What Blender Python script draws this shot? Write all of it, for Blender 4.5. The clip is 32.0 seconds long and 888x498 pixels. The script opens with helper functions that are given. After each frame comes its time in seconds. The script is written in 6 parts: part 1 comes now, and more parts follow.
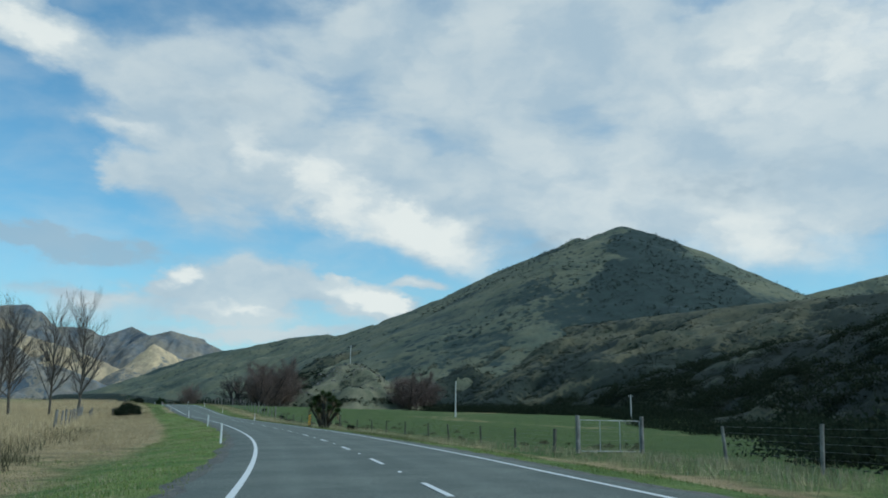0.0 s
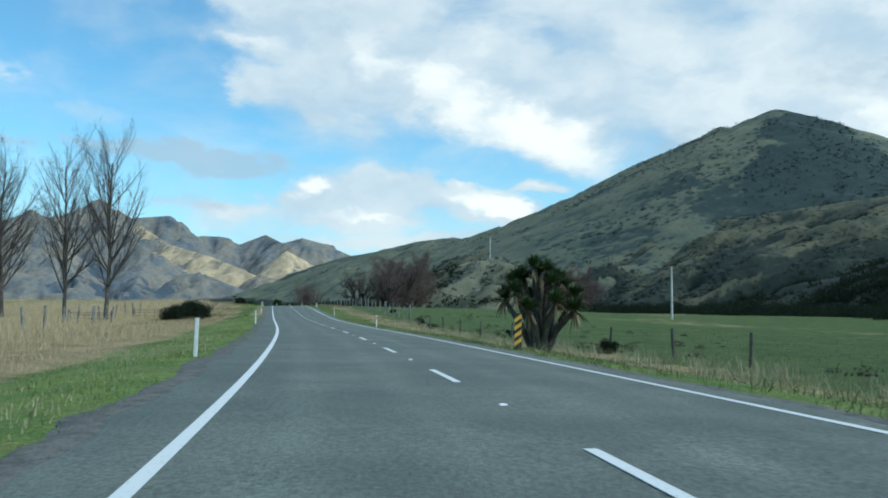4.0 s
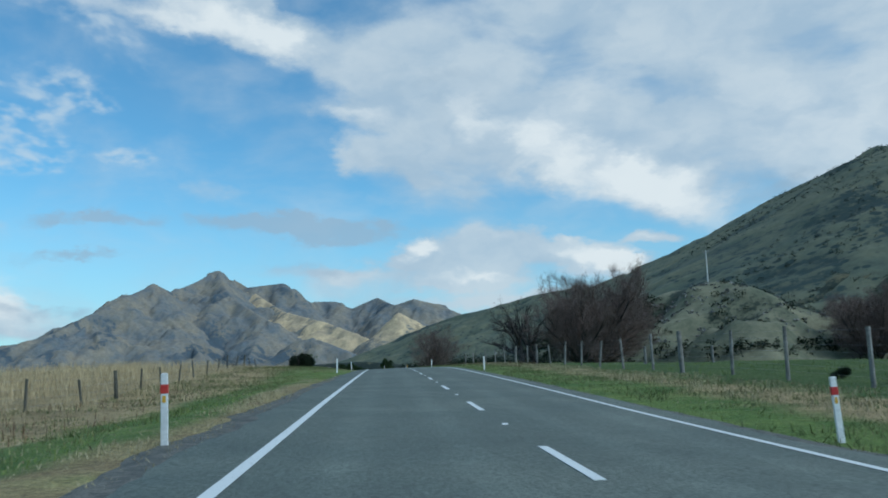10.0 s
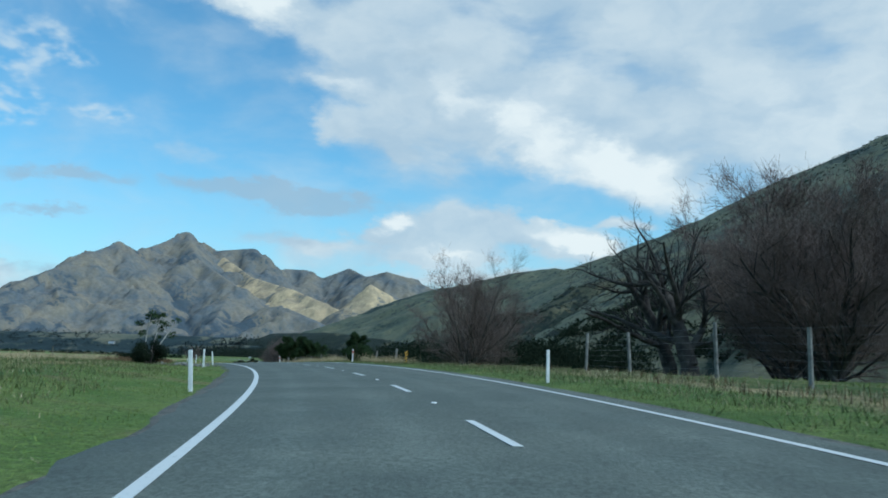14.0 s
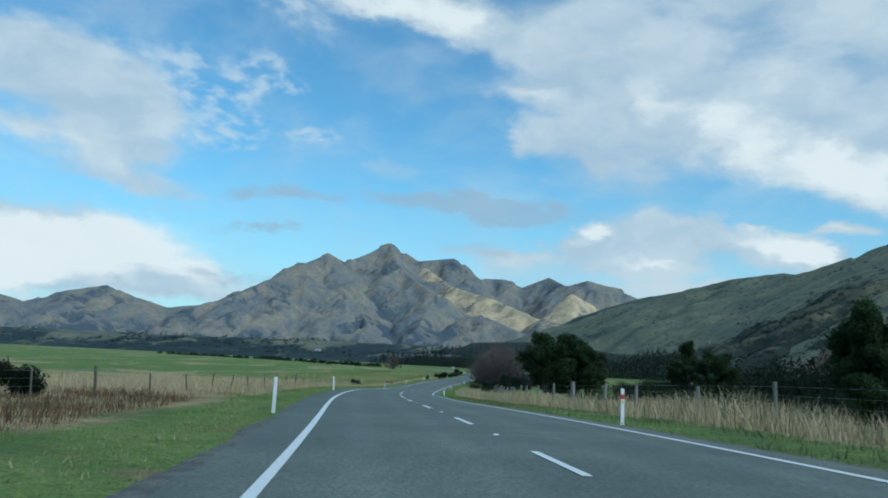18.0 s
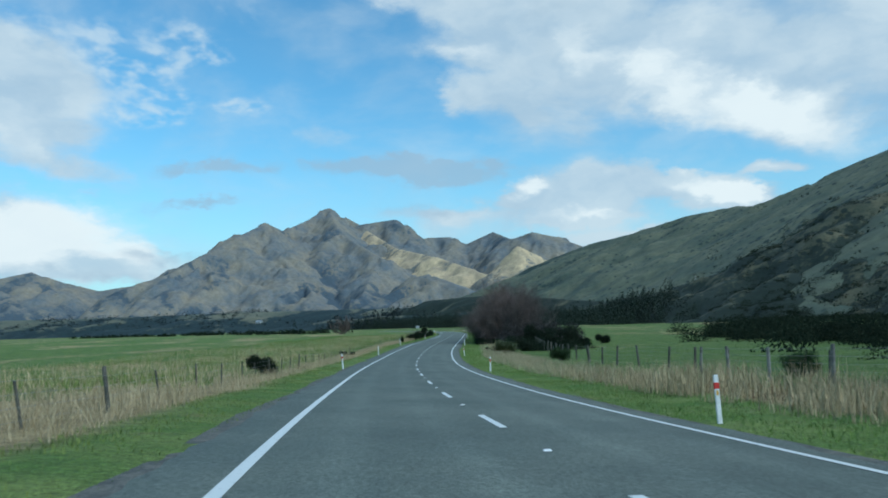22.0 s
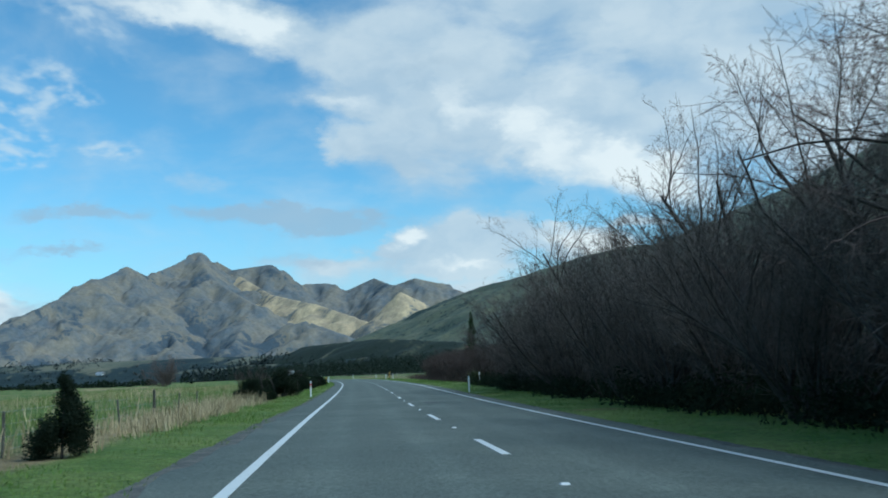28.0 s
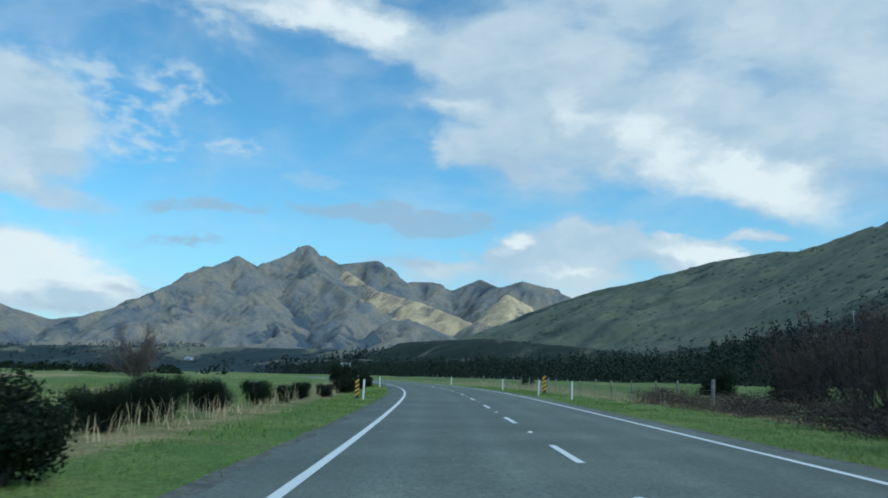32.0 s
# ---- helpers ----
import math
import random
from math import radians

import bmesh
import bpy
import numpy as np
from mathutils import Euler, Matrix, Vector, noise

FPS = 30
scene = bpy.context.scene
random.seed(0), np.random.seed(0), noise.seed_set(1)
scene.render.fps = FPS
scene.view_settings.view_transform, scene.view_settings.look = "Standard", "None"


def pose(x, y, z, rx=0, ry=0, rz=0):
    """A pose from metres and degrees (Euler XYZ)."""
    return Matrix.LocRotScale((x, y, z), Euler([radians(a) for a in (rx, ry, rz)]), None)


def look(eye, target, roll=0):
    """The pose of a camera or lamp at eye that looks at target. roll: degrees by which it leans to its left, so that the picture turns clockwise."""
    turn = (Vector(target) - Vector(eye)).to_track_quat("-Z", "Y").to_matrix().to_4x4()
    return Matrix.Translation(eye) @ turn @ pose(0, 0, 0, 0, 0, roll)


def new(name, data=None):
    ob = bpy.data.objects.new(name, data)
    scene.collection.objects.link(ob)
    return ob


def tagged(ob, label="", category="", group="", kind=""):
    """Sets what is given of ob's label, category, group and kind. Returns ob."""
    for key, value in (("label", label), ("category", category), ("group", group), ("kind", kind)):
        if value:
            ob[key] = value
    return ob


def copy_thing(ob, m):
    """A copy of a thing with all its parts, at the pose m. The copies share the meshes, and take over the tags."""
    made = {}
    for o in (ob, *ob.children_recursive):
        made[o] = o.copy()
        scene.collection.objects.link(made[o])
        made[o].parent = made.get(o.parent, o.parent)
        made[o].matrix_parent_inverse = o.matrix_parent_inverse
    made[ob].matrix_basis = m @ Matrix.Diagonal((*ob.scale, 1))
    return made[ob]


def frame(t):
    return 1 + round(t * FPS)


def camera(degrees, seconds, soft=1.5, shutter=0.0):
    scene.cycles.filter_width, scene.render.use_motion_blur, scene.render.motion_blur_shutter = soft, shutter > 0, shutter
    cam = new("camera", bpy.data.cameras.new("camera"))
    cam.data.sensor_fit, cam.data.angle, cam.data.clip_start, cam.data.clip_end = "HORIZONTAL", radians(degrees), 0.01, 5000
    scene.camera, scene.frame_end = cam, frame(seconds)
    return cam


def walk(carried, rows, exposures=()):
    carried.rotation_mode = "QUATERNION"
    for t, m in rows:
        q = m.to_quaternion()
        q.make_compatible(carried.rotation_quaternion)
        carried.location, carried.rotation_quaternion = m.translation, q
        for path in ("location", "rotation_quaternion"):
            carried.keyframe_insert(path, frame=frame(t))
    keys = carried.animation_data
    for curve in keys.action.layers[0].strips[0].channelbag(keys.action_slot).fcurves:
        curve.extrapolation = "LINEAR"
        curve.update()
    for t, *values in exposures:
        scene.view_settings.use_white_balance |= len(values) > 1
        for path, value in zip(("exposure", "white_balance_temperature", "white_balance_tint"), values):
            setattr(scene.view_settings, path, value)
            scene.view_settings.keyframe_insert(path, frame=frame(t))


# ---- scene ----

cam = camera(56.96, 32.0, 1.8, 0.08)
PATH = [
    (0, -4.75, 13.55, 1.05, 0.85, 11.97, -0.95), (0.5, -5.92, 20.06, 1.00, 1.52, 13.00, -0.92), (1, -7.34, 26.87, 0.98, 2.26, 11.25, -1.04),
    (1.5, -8.75, 33.72, 0.98, 3.39, 9.39, -1.33), (2, -10.49, 41.13, 1.01, 4.50, 8.40, -1.63), (2.5, -12.18, 48.66, 1.07, 5.44, 7.78, -1.62),
    (3, -14.11, 56.19, 1.14, 6.44, 6.55, -1.45), (3.5, -15.94, 63.90, 1.22, 7.98, 4.98, -1.06), (5.5, -25.81, 94.93, 1.65, 13.45, 7.04, -0.39),
    (6, -28.57, 102.91, 1.78, 14.56, 7.98, -0.53), (6.5, -31.53, 111.18, 1.92, 15.43, 9.15, -0.56), (7, -34.68, 119.60, 2.05, 15.66, 9.17, -0.06),
    (7.5, -37.89, 128.08, 2.19, 15.98, 9.17, 0.98), (8, -41.11, 136.39, 2.34, 16.14, 10.19, 0.90), (8.5, -44.24, 144.34, 2.48, 16.44, 9.72, 1.12),
    (9, -47.58, 152.59, 2.65, 16.69, 9.21, 1.03), (9.5, -51.29, 161.72, 2.88, 17.07, 9.29, 0.87), (10, -54.97, 170.67, 3.17, 17.44, 9.30, 1.20),
    (10.5, -58.61, 179.57, 3.50, 17.49, 8.87, 0.93), (11, -62.32, 188.52, 3.87, 17.48, 8.20, -0.01), (11.5, -65.96, 197.69, 4.24, 17.33, 8.14, -0.15),
    (12, -69.74, 206.97, 4.61, 16.83, 8.18, -0.50), (12.5, -73.37, 216.45, 4.96, 16.22, 7.74, -1.42), (13, -77.05, 225.85, 5.28, 15.91, 7.62, -1.43),
    (13.5, -80.47, 235.07, 5.57, 15.00, 7.52, -1.82), (15.5, -96.04, 270.19, 6.28, 19.10, 8.17, -1.95), (16, -100.70, 278.86, 6.34, 22.20, 7.44, -2.45),
    (16.5, -105.94, 287.64, 6.33, 25.77, 7.43, -1.84), (17, -111.34, 295.98, 6.27, 28.08, 8.08, -2.04), (17.5, -116.94, 304.49, 6.19, 28.88, 8.02, -2.64),
    (18, -122.76, 312.97, 6.07, 28.92, 7.86, -2.80), (18.5, -128.48, 321.42, 5.94, 28.94, 7.87, -2.28), (19, -134.22, 329.64, 5.78, 28.91, 7.70, -2.34),
    (19.5, -139.88, 338.01, 5.58, 28.65, 7.32, -1.91), (20, -145.74, 346.64, 5.34, 28.55, 6.66, -1.01), (20.5, -151.81, 355.68, 5.06, 28.07, 6.08, 0.26),
    (21, -157.91, 365.34, 4.77, 27.05, 6.11, 1.35), (21.5, -163.80, 374.90, 4.46, 26.07, 5.70, 1.51), (22, -169.67, 384.42, 4.11, 25.27, 5.23, 1.71),
    (22.5, -175.28, 394.23, 3.71, 24.35, 4.96, 2.23), (23, -180.85, 404.15, 3.30, 22.90, 5.33, 2.55), (23.5, -186.41, 414.09, 2.96, 22.15, 6.17, 2.66),
    (24, -191.93, 424.12, 2.65, 21.83, 6.75, 2.23), (24.5, -197.51, 434.33, 2.38, 21.38, 6.68, 2.32), (25, -203.06, 444.77, 2.15, 21.01, 7.03, 2.15),
    (25.5, -208.48, 455.52, 1.99, 20.27, 7.49, 2.11), (27.5, -228.85, 499.84, 1.94, 16.12, 8.37, 2.22), (28, -233.73, 510.90, 1.96, 16.81, 8.42, 2.40),
    (28.5, -238.38, 521.89, 1.93, 17.57, 8.68, 1.60), (29, -243.18, 533.11, 1.88, 17.43, 8.57, 0.81), (29.5, -248.08, 545.01, 1.85, 17.53, 8.75, 0.08),
    (30, -252.99, 556.97, 1.85, 19.08, 8.66, -0.40), (30.5, -257.64, 568.23, 1.86, 20.84, 8.56, -0.76), (31, -262.38, 579.47, 1.88, 21.60, 8.43, -1.16),
    (31.5, -267.45, 591.35, 1.91, 22.57, 8.54, -1.31), (32, -272.76, 603.52, 1.90, 23.82, 8.80, -1.27)]
walk(cam, [(t, pose(x, y, z, 90 + pitch, roll, yaw)) for t, x, y, z, yaw, pitch, roll in PATH],
     [(0.0, 0.0, 6350, 4), (1.2, 0.0, 6320, 4), (3.0, 0.36, 6300, 4), (6.0, 0.22, 6150, 4), (7.0, 0.0, 6050, 5), (9.0, -0.08, 5950, 5), (13.0, 0.14, 6000, 4), (16.0, 0.0, 5880, 2), (24.0, 0.12, 5880, 2), (32.0, 0.05, 5820, 2)])

# ---------------------------------------------------------------- light
SUN_AZ, SUN_EL = 104.0, 44.0      # degrees right of the first heading, and above the horizon
sun = new("sun", bpy.data.lights.new("sun", "SUN"))
sun.data.energy, sun.data.angle, sun.data.color = 2.35, radians(26), (0.915, 0.965, 0.985)
_a, _e = radians(SUN_AZ), radians(SUN_EL)
_to = Vector((math.sin(_a) * math.cos(_e), math.cos(_a) * math.cos(_e), math.sin(_e)))
sun.matrix_world = look(_to * 100, (0, 0, 0))


class Nodes:
    """A small writer of node trees."""

    def __init__(self, tree):
        self.t = tree
        tree.nodes.clear()

    def add(self, kind, **values):
        n = self.t.nodes.new(kind)
        for key, value in values.items():
            self.set(n.inputs[key], value)
        return n

    def set(self, socket, value):
        if isinstance(value, bpy.types.NodeSocket):
            self.t.links.new(value, socket)
        else:
            socket.default_value = value

    def math(self, op, a, b=0.0, c=0.0, clamp=False):
        n = self.t.nodes.new("ShaderNodeMath")
        n.operation, n.use_clamp = op, clamp
        for i, v in enumerate((a, b, c)):
            self.set(n.inputs[i], v)
        return n.outputs[0]

    def vec(self, op, a, b=(0, 0, 0), scale=None):
        n = self.t.nodes.new("ShaderNodeVectorMath")
        n.operation = op
        self.set(n.inputs[0], a)
        self.set(n.inputs[1], b)
        if scale is not None:
            self.set(n.inputs["Scale"], scale)
        return n.outputs["Value"] if op in ("LENGTH", "DOT_PRODUCT") else n.outputs[0]

    def noise(self, vector, scale, detail=4.0, rough=0.55, distortion=0.0):
        return self.add("ShaderNodeTexNoise", Vector=vector, Scale=scale, Detail=detail, Roughness=rough, Distortion=distortion)

    def step(self, value, lo, hi, out_lo=0.0, out_hi=1.0):
        n = self.add("ShaderNodeMapRange")
        n.interpolation_type = "SMOOTHSTEP"
        self.set(n.inputs[0], value)
        for i, v in enumerate((lo, hi, out_lo, out_hi)):
            self.set(n.inputs[1 + i], v)
        return n.outputs[0]

    def mix(self, fac, a, b):
        n = self.t.nodes.new("ShaderNodeMix")
        n.data_type = "RGBA"
        self.set(n.inputs[0], fac)
        self.set(n.inputs[6], a if isinstance(a, bpy.types.NodeSocket) else (*a, 1.0))
        self.set(n.inputs[7], b if isinstance(b, bpy.types.NodeSocket) else (*b, 1.0))
        return n.outputs[2]


def blobs(nd, place, rows, after=0.0):
    """Sum of soft turned ellipses (azimuth, elevation, half width, half height, turn, amount), in degrees, worked out one after another."""
    total, part_of = 0.0, nd.add("ShaderNodeSeparateXYZ", Vector=place)
    for az, el, ra, re, turn, amount in rows:
        m = nd.t.nodes.new("ShaderNodeMapping")
        m.vector_type = "TEXTURE"
        nd.set(m.inputs["Vector"], nd.add("ShaderNodeCombineXYZ", X=part_of.outputs[0], Y=part_of.outputs[1], Z=after).outputs[0])
        m.inputs["Location"].default_value = (az, el, 0)
        m.inputs["Rotation"].default_value = (0, 0, radians(turn))
        m.inputs["Scale"].default_value = (ra, re, 1e6)
        total = after = nd.math("ADD", nd.step(nd.vec("LENGTH", m.outputs[0]), 1.0, 0.0, 0.0, amount), total)
    return total


world = bpy.data.worlds.new("world")
scene.world = world
world.use_nodes = True
nd = Nodes(world.node_tree)
way = nd.add("ShaderNodeTexCoord").outputs["Generated"]
sky = nd.add("ShaderNodeTexSky")
sky.sky_type, sky.sun_disc, sky.sun_elevation, sky.sun_rotation = "NISHITA", False, radians(SUN_EL), radians(SUN_AZ)
sky.altitude, sky.air_density, sky.dust_density, sky.ozone_density = 400.0, 1.1, 0.4, 2.2
sep = nd.add("ShaderNodeSeparateXYZ", Vector=way)
flat = nd.math("SQRT", nd.math("ADD", nd.math("MULTIPLY", sep.outputs[0], sep.outputs[0]), nd.math("MULTIPLY", sep.outputs[1], sep.outputs[1])))
AZ = nd.math("DEGREES", nd.math("ARCTAN2", sep.outputs[0], sep.outputs[1]))
EL = nd.math("DEGREES", nd.math("ARCTAN2", sep.outputs[2], flat))
place = nd.add("ShaderNodeCombineXYZ", X=AZ, Y=EL).outputs[0]
# the edges of the clouds wander slowly and fray finely, drawn out along the horizon
stretch = nd.vec("MULTIPLY", place, (0.55, 1.0, 1.0))
slow = nd.vec("SUBTRACT", nd.noise(stretch, 0.13, 2.0, 0.5).outputs["Color"], (0.5, 0.5, 0.5))
quick = nd.vec("SUBTRACT", nd.noise(stretch, 0.62, 5.0, 0.6).outputs["Color"], (0.5, 0.5, 0.5))
bent = nd.vec("ADD", nd.vec("ADD", place, nd.vec("MULTIPLY", slow, (5.0, 3.0, 0.0))), nd.vec("MULTIPLY", quick, (4.6, 2.2, 0.0)))
fine = nd.noise(nd.vec("ADD", stretch, nd.vec("MULTIPLY", slow, (4.0, 4.0, 0.0))), 0.30, 5.0, 0.52).outputs["Fac"]
puff = nd.noise(nd.vec("MULTIPLY", bent, (0.7, 1.1, 1.0)), 0.26, 5.0, 0.50).outputs["Fac"]
# soft masses: azimuth, elevation, half width, half height, turn, amount
COVER = [(3.6, 25.6, 32.2, 7.5, 0, 2), (23, 18.3, 16, 11.5, 0, 2.2), (7.7, 16.3, 18.1, 7.4, -18, 1.8), (-17.3, 15.4, 7.6, 6.4, -25, 1.2),
    (-10.3, 16.4, 7.6, 4.3, -20, 1.2), (-29.4, 24.1, 7.7, 2.7, -8, 1.2), (-2, 13.1, 12.2, 3.6, -28, 1), (-22.1, 18.8, 6.9, 1.5, -3, 0.7),
    (-6.7, 7.7, 7.1, 2, -10, 1.1), (-18.7, 8.9, 3.3, 1.7, 0, 1), (-13.4, 8.2, 5.7, 2.3, 0, 0.9), (-23.7, 6.3, 8.8, 1.4, 0, 0.7),
    (-29.2, 19.3, 6.5, 2.1, -10, 0.35), (-3.2, 9.2, 3.6, 0.9, 0, 0.7), (-9.8, 5.8, 11.6, 1.2, 0, 0.6), (-21.4, 21.1, 7.9, 7.2, -40, 0.9),
    (-22.6, 18.6, 6.1, 1.5, 6, 0.6), (-33.6, 25.6, 10.1, 2.8, -10, 1.2), (-23, 15.7, 4.9, 2.3, 0, 0.6), (-32.7, 12.9, 3.4, 1.5, 0, 0.35),
    (-19.8, 8.7, 2.4, 1.2, 0, 1.1), (-13.3, 9.1, 6.8, 2, 0, 1), (-5.9, 7.6, 4.3, 1.2, 0, 1.1), (-8.4, 9.4, 1.8, 0.5, 0, 0.8),
    (-3.1, 9.3, 2.7, 0.7, 0, 0.9), (-19.4, 7.9, 15.1, 1, 0, 0.7), (-14.2, 6.8, 6.4, 0.8, 0, 0.8), (-54.5, 16.4, 11.1, 4.9, -10, 1.7),
    (-54.8, 13.1, 10.9, 1.3, -3, 1.1), (-57.4, 18.6, 4.8, 2, 0, 0.7), (-51.9, 11.3, 10, 1.6, -7, 1.2), (-54.1, 5.8, 11.8, 4.5, 0, 2.4),
    (-46.6, 4.4, 9.4, 1.5, 0, 1), (-57.4, 7, 5.6, 2.1, 0, 1), (-39.4, 24, 18.6, 1.6, 0, 0.7), (-16.3, 20.8, 16.5, 4.8, -12, 1.25),
    (-4.9, 15.5, 11.2, 5.7, -15, 1.4), (-23.4, 15.9, 3.4, 1.9, -10, 0.8), (-19.3, 14.9, 2.4, 1.5, -10, 0.7), (-13.9, 9.8, 4.9, 1.9, 0, 0.9),
    (-7.7, 8.7, 4.5, 1.1, 0, 0.8), (-24.7, 7.5, 10.3, 1.1, -2, 0.7), (-15.7, 7.1, 6.8, 1.1, 0, 0.8), (-48.2, 9.3, 1.8, 0.4, 0, 0.5),
    (-21.7, 12.9, 3.6, 1.6, 0, 0.25), (-32.2, 13.2, 4.4, 1.6, -10, 0.25), (-35.8, 18.8, 5.7, 2.3, -30, 0.22), (-13.1, 5.7, 15.4, 0.8, 0, 0.6), (59.5, 24.7, 40.5, 27, 0, 0.9), (-19.8, 52, 90, 22, 0, 0.9), (-100, 25, 54, 24, 0, 0.8), (130, 30, 81, 27, 0, 0.8)]
WHITE = [(-9.7, 16.2, 4.4, 3.1, -35, 1.5), (-14, 18.4, 4.7, 1.7, -30, 0.8), (-2, 12.7, 8.9, 2.4, -26, 0.9), (9.7, 16.2, 13.1, 5.8, -10, 0.55),
    (20.1, 12.3, 11.7, 4.1, 0, 0.9), (25.2, 23.6, 11.3, 5.5, 0, 1.1), (-29.8, 24.2, 6, 1.8, -8, 1), (-6.3, 7.7, 4.4, 1.1, -12, 0.9),
    (-18.7, 8.9, 1.6, 1, 0, 0.5), (-22.8, 18.7, 4.3, 0.7, -3, 0.5), (-4.7, 19.8, 8.3, 1.9, -10, 0.35), (-0.6, 27.1, 12.9, 3, 0, 0.2),
    (17.7, 21.4, 9.4, 4.4, 0, 0.35), (-32.8, 24.9, 7.8, 2, -8, 0.9), (-21.8, 18.8, 4.1, 0.8, 4, 0.35), (-1.4, 12.7, 9.9, 2.3, -12, 0.5),
    (-19.8, 9, 1.6, 0.9, 0, 0.7), (-5.9, 7.8, 3.1, 0.9, 0, 1.1), (-11.3, 9.3, 2.8, 1.1, 0, 0.4), (-3.1, 9.3, 1.9, 0.4, 0, 0.5),
    (-8.2, 9.4, 0.9, 0.3, 0, 0.5), (-14.6, 6.9, 2.8, 0.4, 0, 0.6), (-53.8, 6.3, 10.2, 3.4, 4, 3.4), (-57.2, 4.6, 8.1, 2.4, 0, 2),
    (-46.7, 5.5, 5.8, 1, -8, 1.2), (-37.8, 24.1, 16.3, 0.9, 0, 0.6), (-23.1, 19.2, 5.3, 1, 4, 0.4), (-4.6, 13.7, 7.4, 3.9, -8, 0.7),
    (-8.4, 18.6, 3.2, 1.6, 0, 0.6), (-4.7, 8, 1.4, 0.9, 0, 1.1), (-7.7, 8.7, 3.1, 0.8, 0, 0.6), (-15.7, 7.2, 4.1, 0.5, -4, 0.6),
    (-19.8, 9.1, 1.8, 0.9, 0, 0.7), (-13.5, 10, 2.2, 0.9, 0, 0.45), (-55.2, 16.2, 5, 2.1, 0, 0.35), (-55.8, 12.9, 7.5, 0.8, -3, 0.4),
    (-50.9, 11.8, 5.9, 0.8, -8, 0.35), (59.5, 24.7, 36, 18.8, 0, 0.6)]
DARK = [(18.9, 16.5, 11.3, 3.2, 0, 0.64), (5.2, 12.2, 4, 1.7, 0, 0.64), (-25.2, 10.4, 10.9, 1.4, -4, 0.68), (-28.2, 11, 7.8, 0.9, 0, 0.42),
    (-17.7, 15.4, 8.2, 5.3, -20, 0.3), (17.5, 11.1, 2.5, 0.9, 0, 0.34), (-28.1, 10.5, 11.5, 1.2, -2, 0.81), (-40.1, 11, 6, 0.7, -2, 0.68),
    (-41.3, 8.7, 4, 0.4, -2, 0.59), (5.6, 12.7, 4.5, 1.5, 0, 0.55), (-24.9, 8.2, 13.7, 0.7, 0, 0.42), (-16.8, 19.6, 11.2, 3.9, -30, 0.21),
    (-40.4, 10.9, 6, 0.8, -3, 0.77), (-27.6, 10.6, 10.3, 1.2, -3, 0.77), (-44.8, 8.5, 1.9, 0.6, 0, 0.59), (-41.8, 8.6, 3.6, 0.4, -3, 0.59),
    (-44.1, 5.3, 7.5, 0.7, 0, 0.77), (-46.6, 3.9, 12.7, 0.8, 0, 0.64), (-55.7, 3.1, 6.8, 0.6, 0, 0.51), (-55.3, 11.4, 8.8, 0.9, -6, 0.38),
    (-53.8, 15.8, 6.4, 1.8, -10, 0.3), (-23.4, 15.6, 3.8, 1.4, 0, 0.3), (-24.7, 7.7, 10.7, 0.6, 0, 0.34), (-15.1, 21.1, 13.7, 2.6, -10, 0.26)]
MOTTLE = [(-45.9, 17, 4.9, 4, -20, 1.2), (-49, 18.4, 6.6, 3.2, 0, 0.8), (-42.6, 19.1, 3.5, 1.8, -10, 1.1), (-46.8, 14.4, 5.6, 1.1, 0, 0.9),
    (-39.1, 15.2, 3, 1.2, 0, 1.2), (-40.5, 22.4, 5.2, 1.8, -10, 0.9), (-56.2, 19.2, 7.2, 2.7, 0, 0.6), (-42, 18.9, 3.7, 2.1, 0, 0.7),
    (-44.1, 15.6, 3.5, 2.4, 0, 0.8)]
ragged = nd.step(fine, 0.25, 0.75, 0.58, 1.38)
lumpy = nd.step(puff, 0.28, 0.72, 0.55, 1.40)
veil = nd.step(nd.math("MULTIPLY", blobs(nd, bent, COVER), ragged), 0.0, 1.15)
white = nd.step(nd.math("MULTIPLY", blobs(nd, bent, WHITE, veil), lumpy), 0.0, 1.5)
flock = nd.noise(nd.vec("ADD", nd.vec("MULTIPLY", place, (0.72, 1.25, 1.0)), nd.vec("MULTIPLY", slow, (3.0, 3.0, 0.0))), 0.85, 2.5, 0.5).outputs["Fac"]
mottle = nd.math("MULTIPLY", nd.step(flock, 0.38, 0.70), nd.step(blobs(nd, bent, MOTTLE, white), 0.0, 1.0))
dark = nd.step(nd.math("MULTIPLY", blobs(nd, bent, DARK, mottle), nd.math("MULTIPLY", ragged, nd.step(flock, 0.3, 0.7, 0.45, 1.25))), 0.0, 1.15)
thin = nd.mix(nd.step(nd.math("ADD", nd.math("MULTIPLY", puff, 0.65), nd.math("MULTIPLY", fine, 0.35)), 0.34, 0.66), (0.45, 0.565, 0.67), (0.64, 0.71, 0.755))
blue = nd.vec("MULTIPLY", sky.outputs[0], (0.086, 0.142, 0.150))
low = nd.step(EL, 15.0, 0.0)
blue = nd.mix(nd.math("MULTIPLY", low, 0.62), blue, (0.43, 0.62, 0.745))
faint = nd.math("MULTIPLY", nd.step(fine, 0.36, 0.78), 0.34)
sheet = nd.mix(nd.math("MAXIMUM", nd.math("MULTIPLY", veil, 0.92), faint), blue, thin)
sheet = nd.mix(nd.math("MULTIPLY", mottle, 0.62), sheet, (0.66, 0.74, 0.79))
sheet = nd.mix(nd.math("MULTIPLY", white, 0.82), sheet, (0.90, 0.915, 0.90))
sheet = nd.mix(nd.math("MULTIPLY", dark, 0.66), sheet, (0.36, 0.475, 0.585))
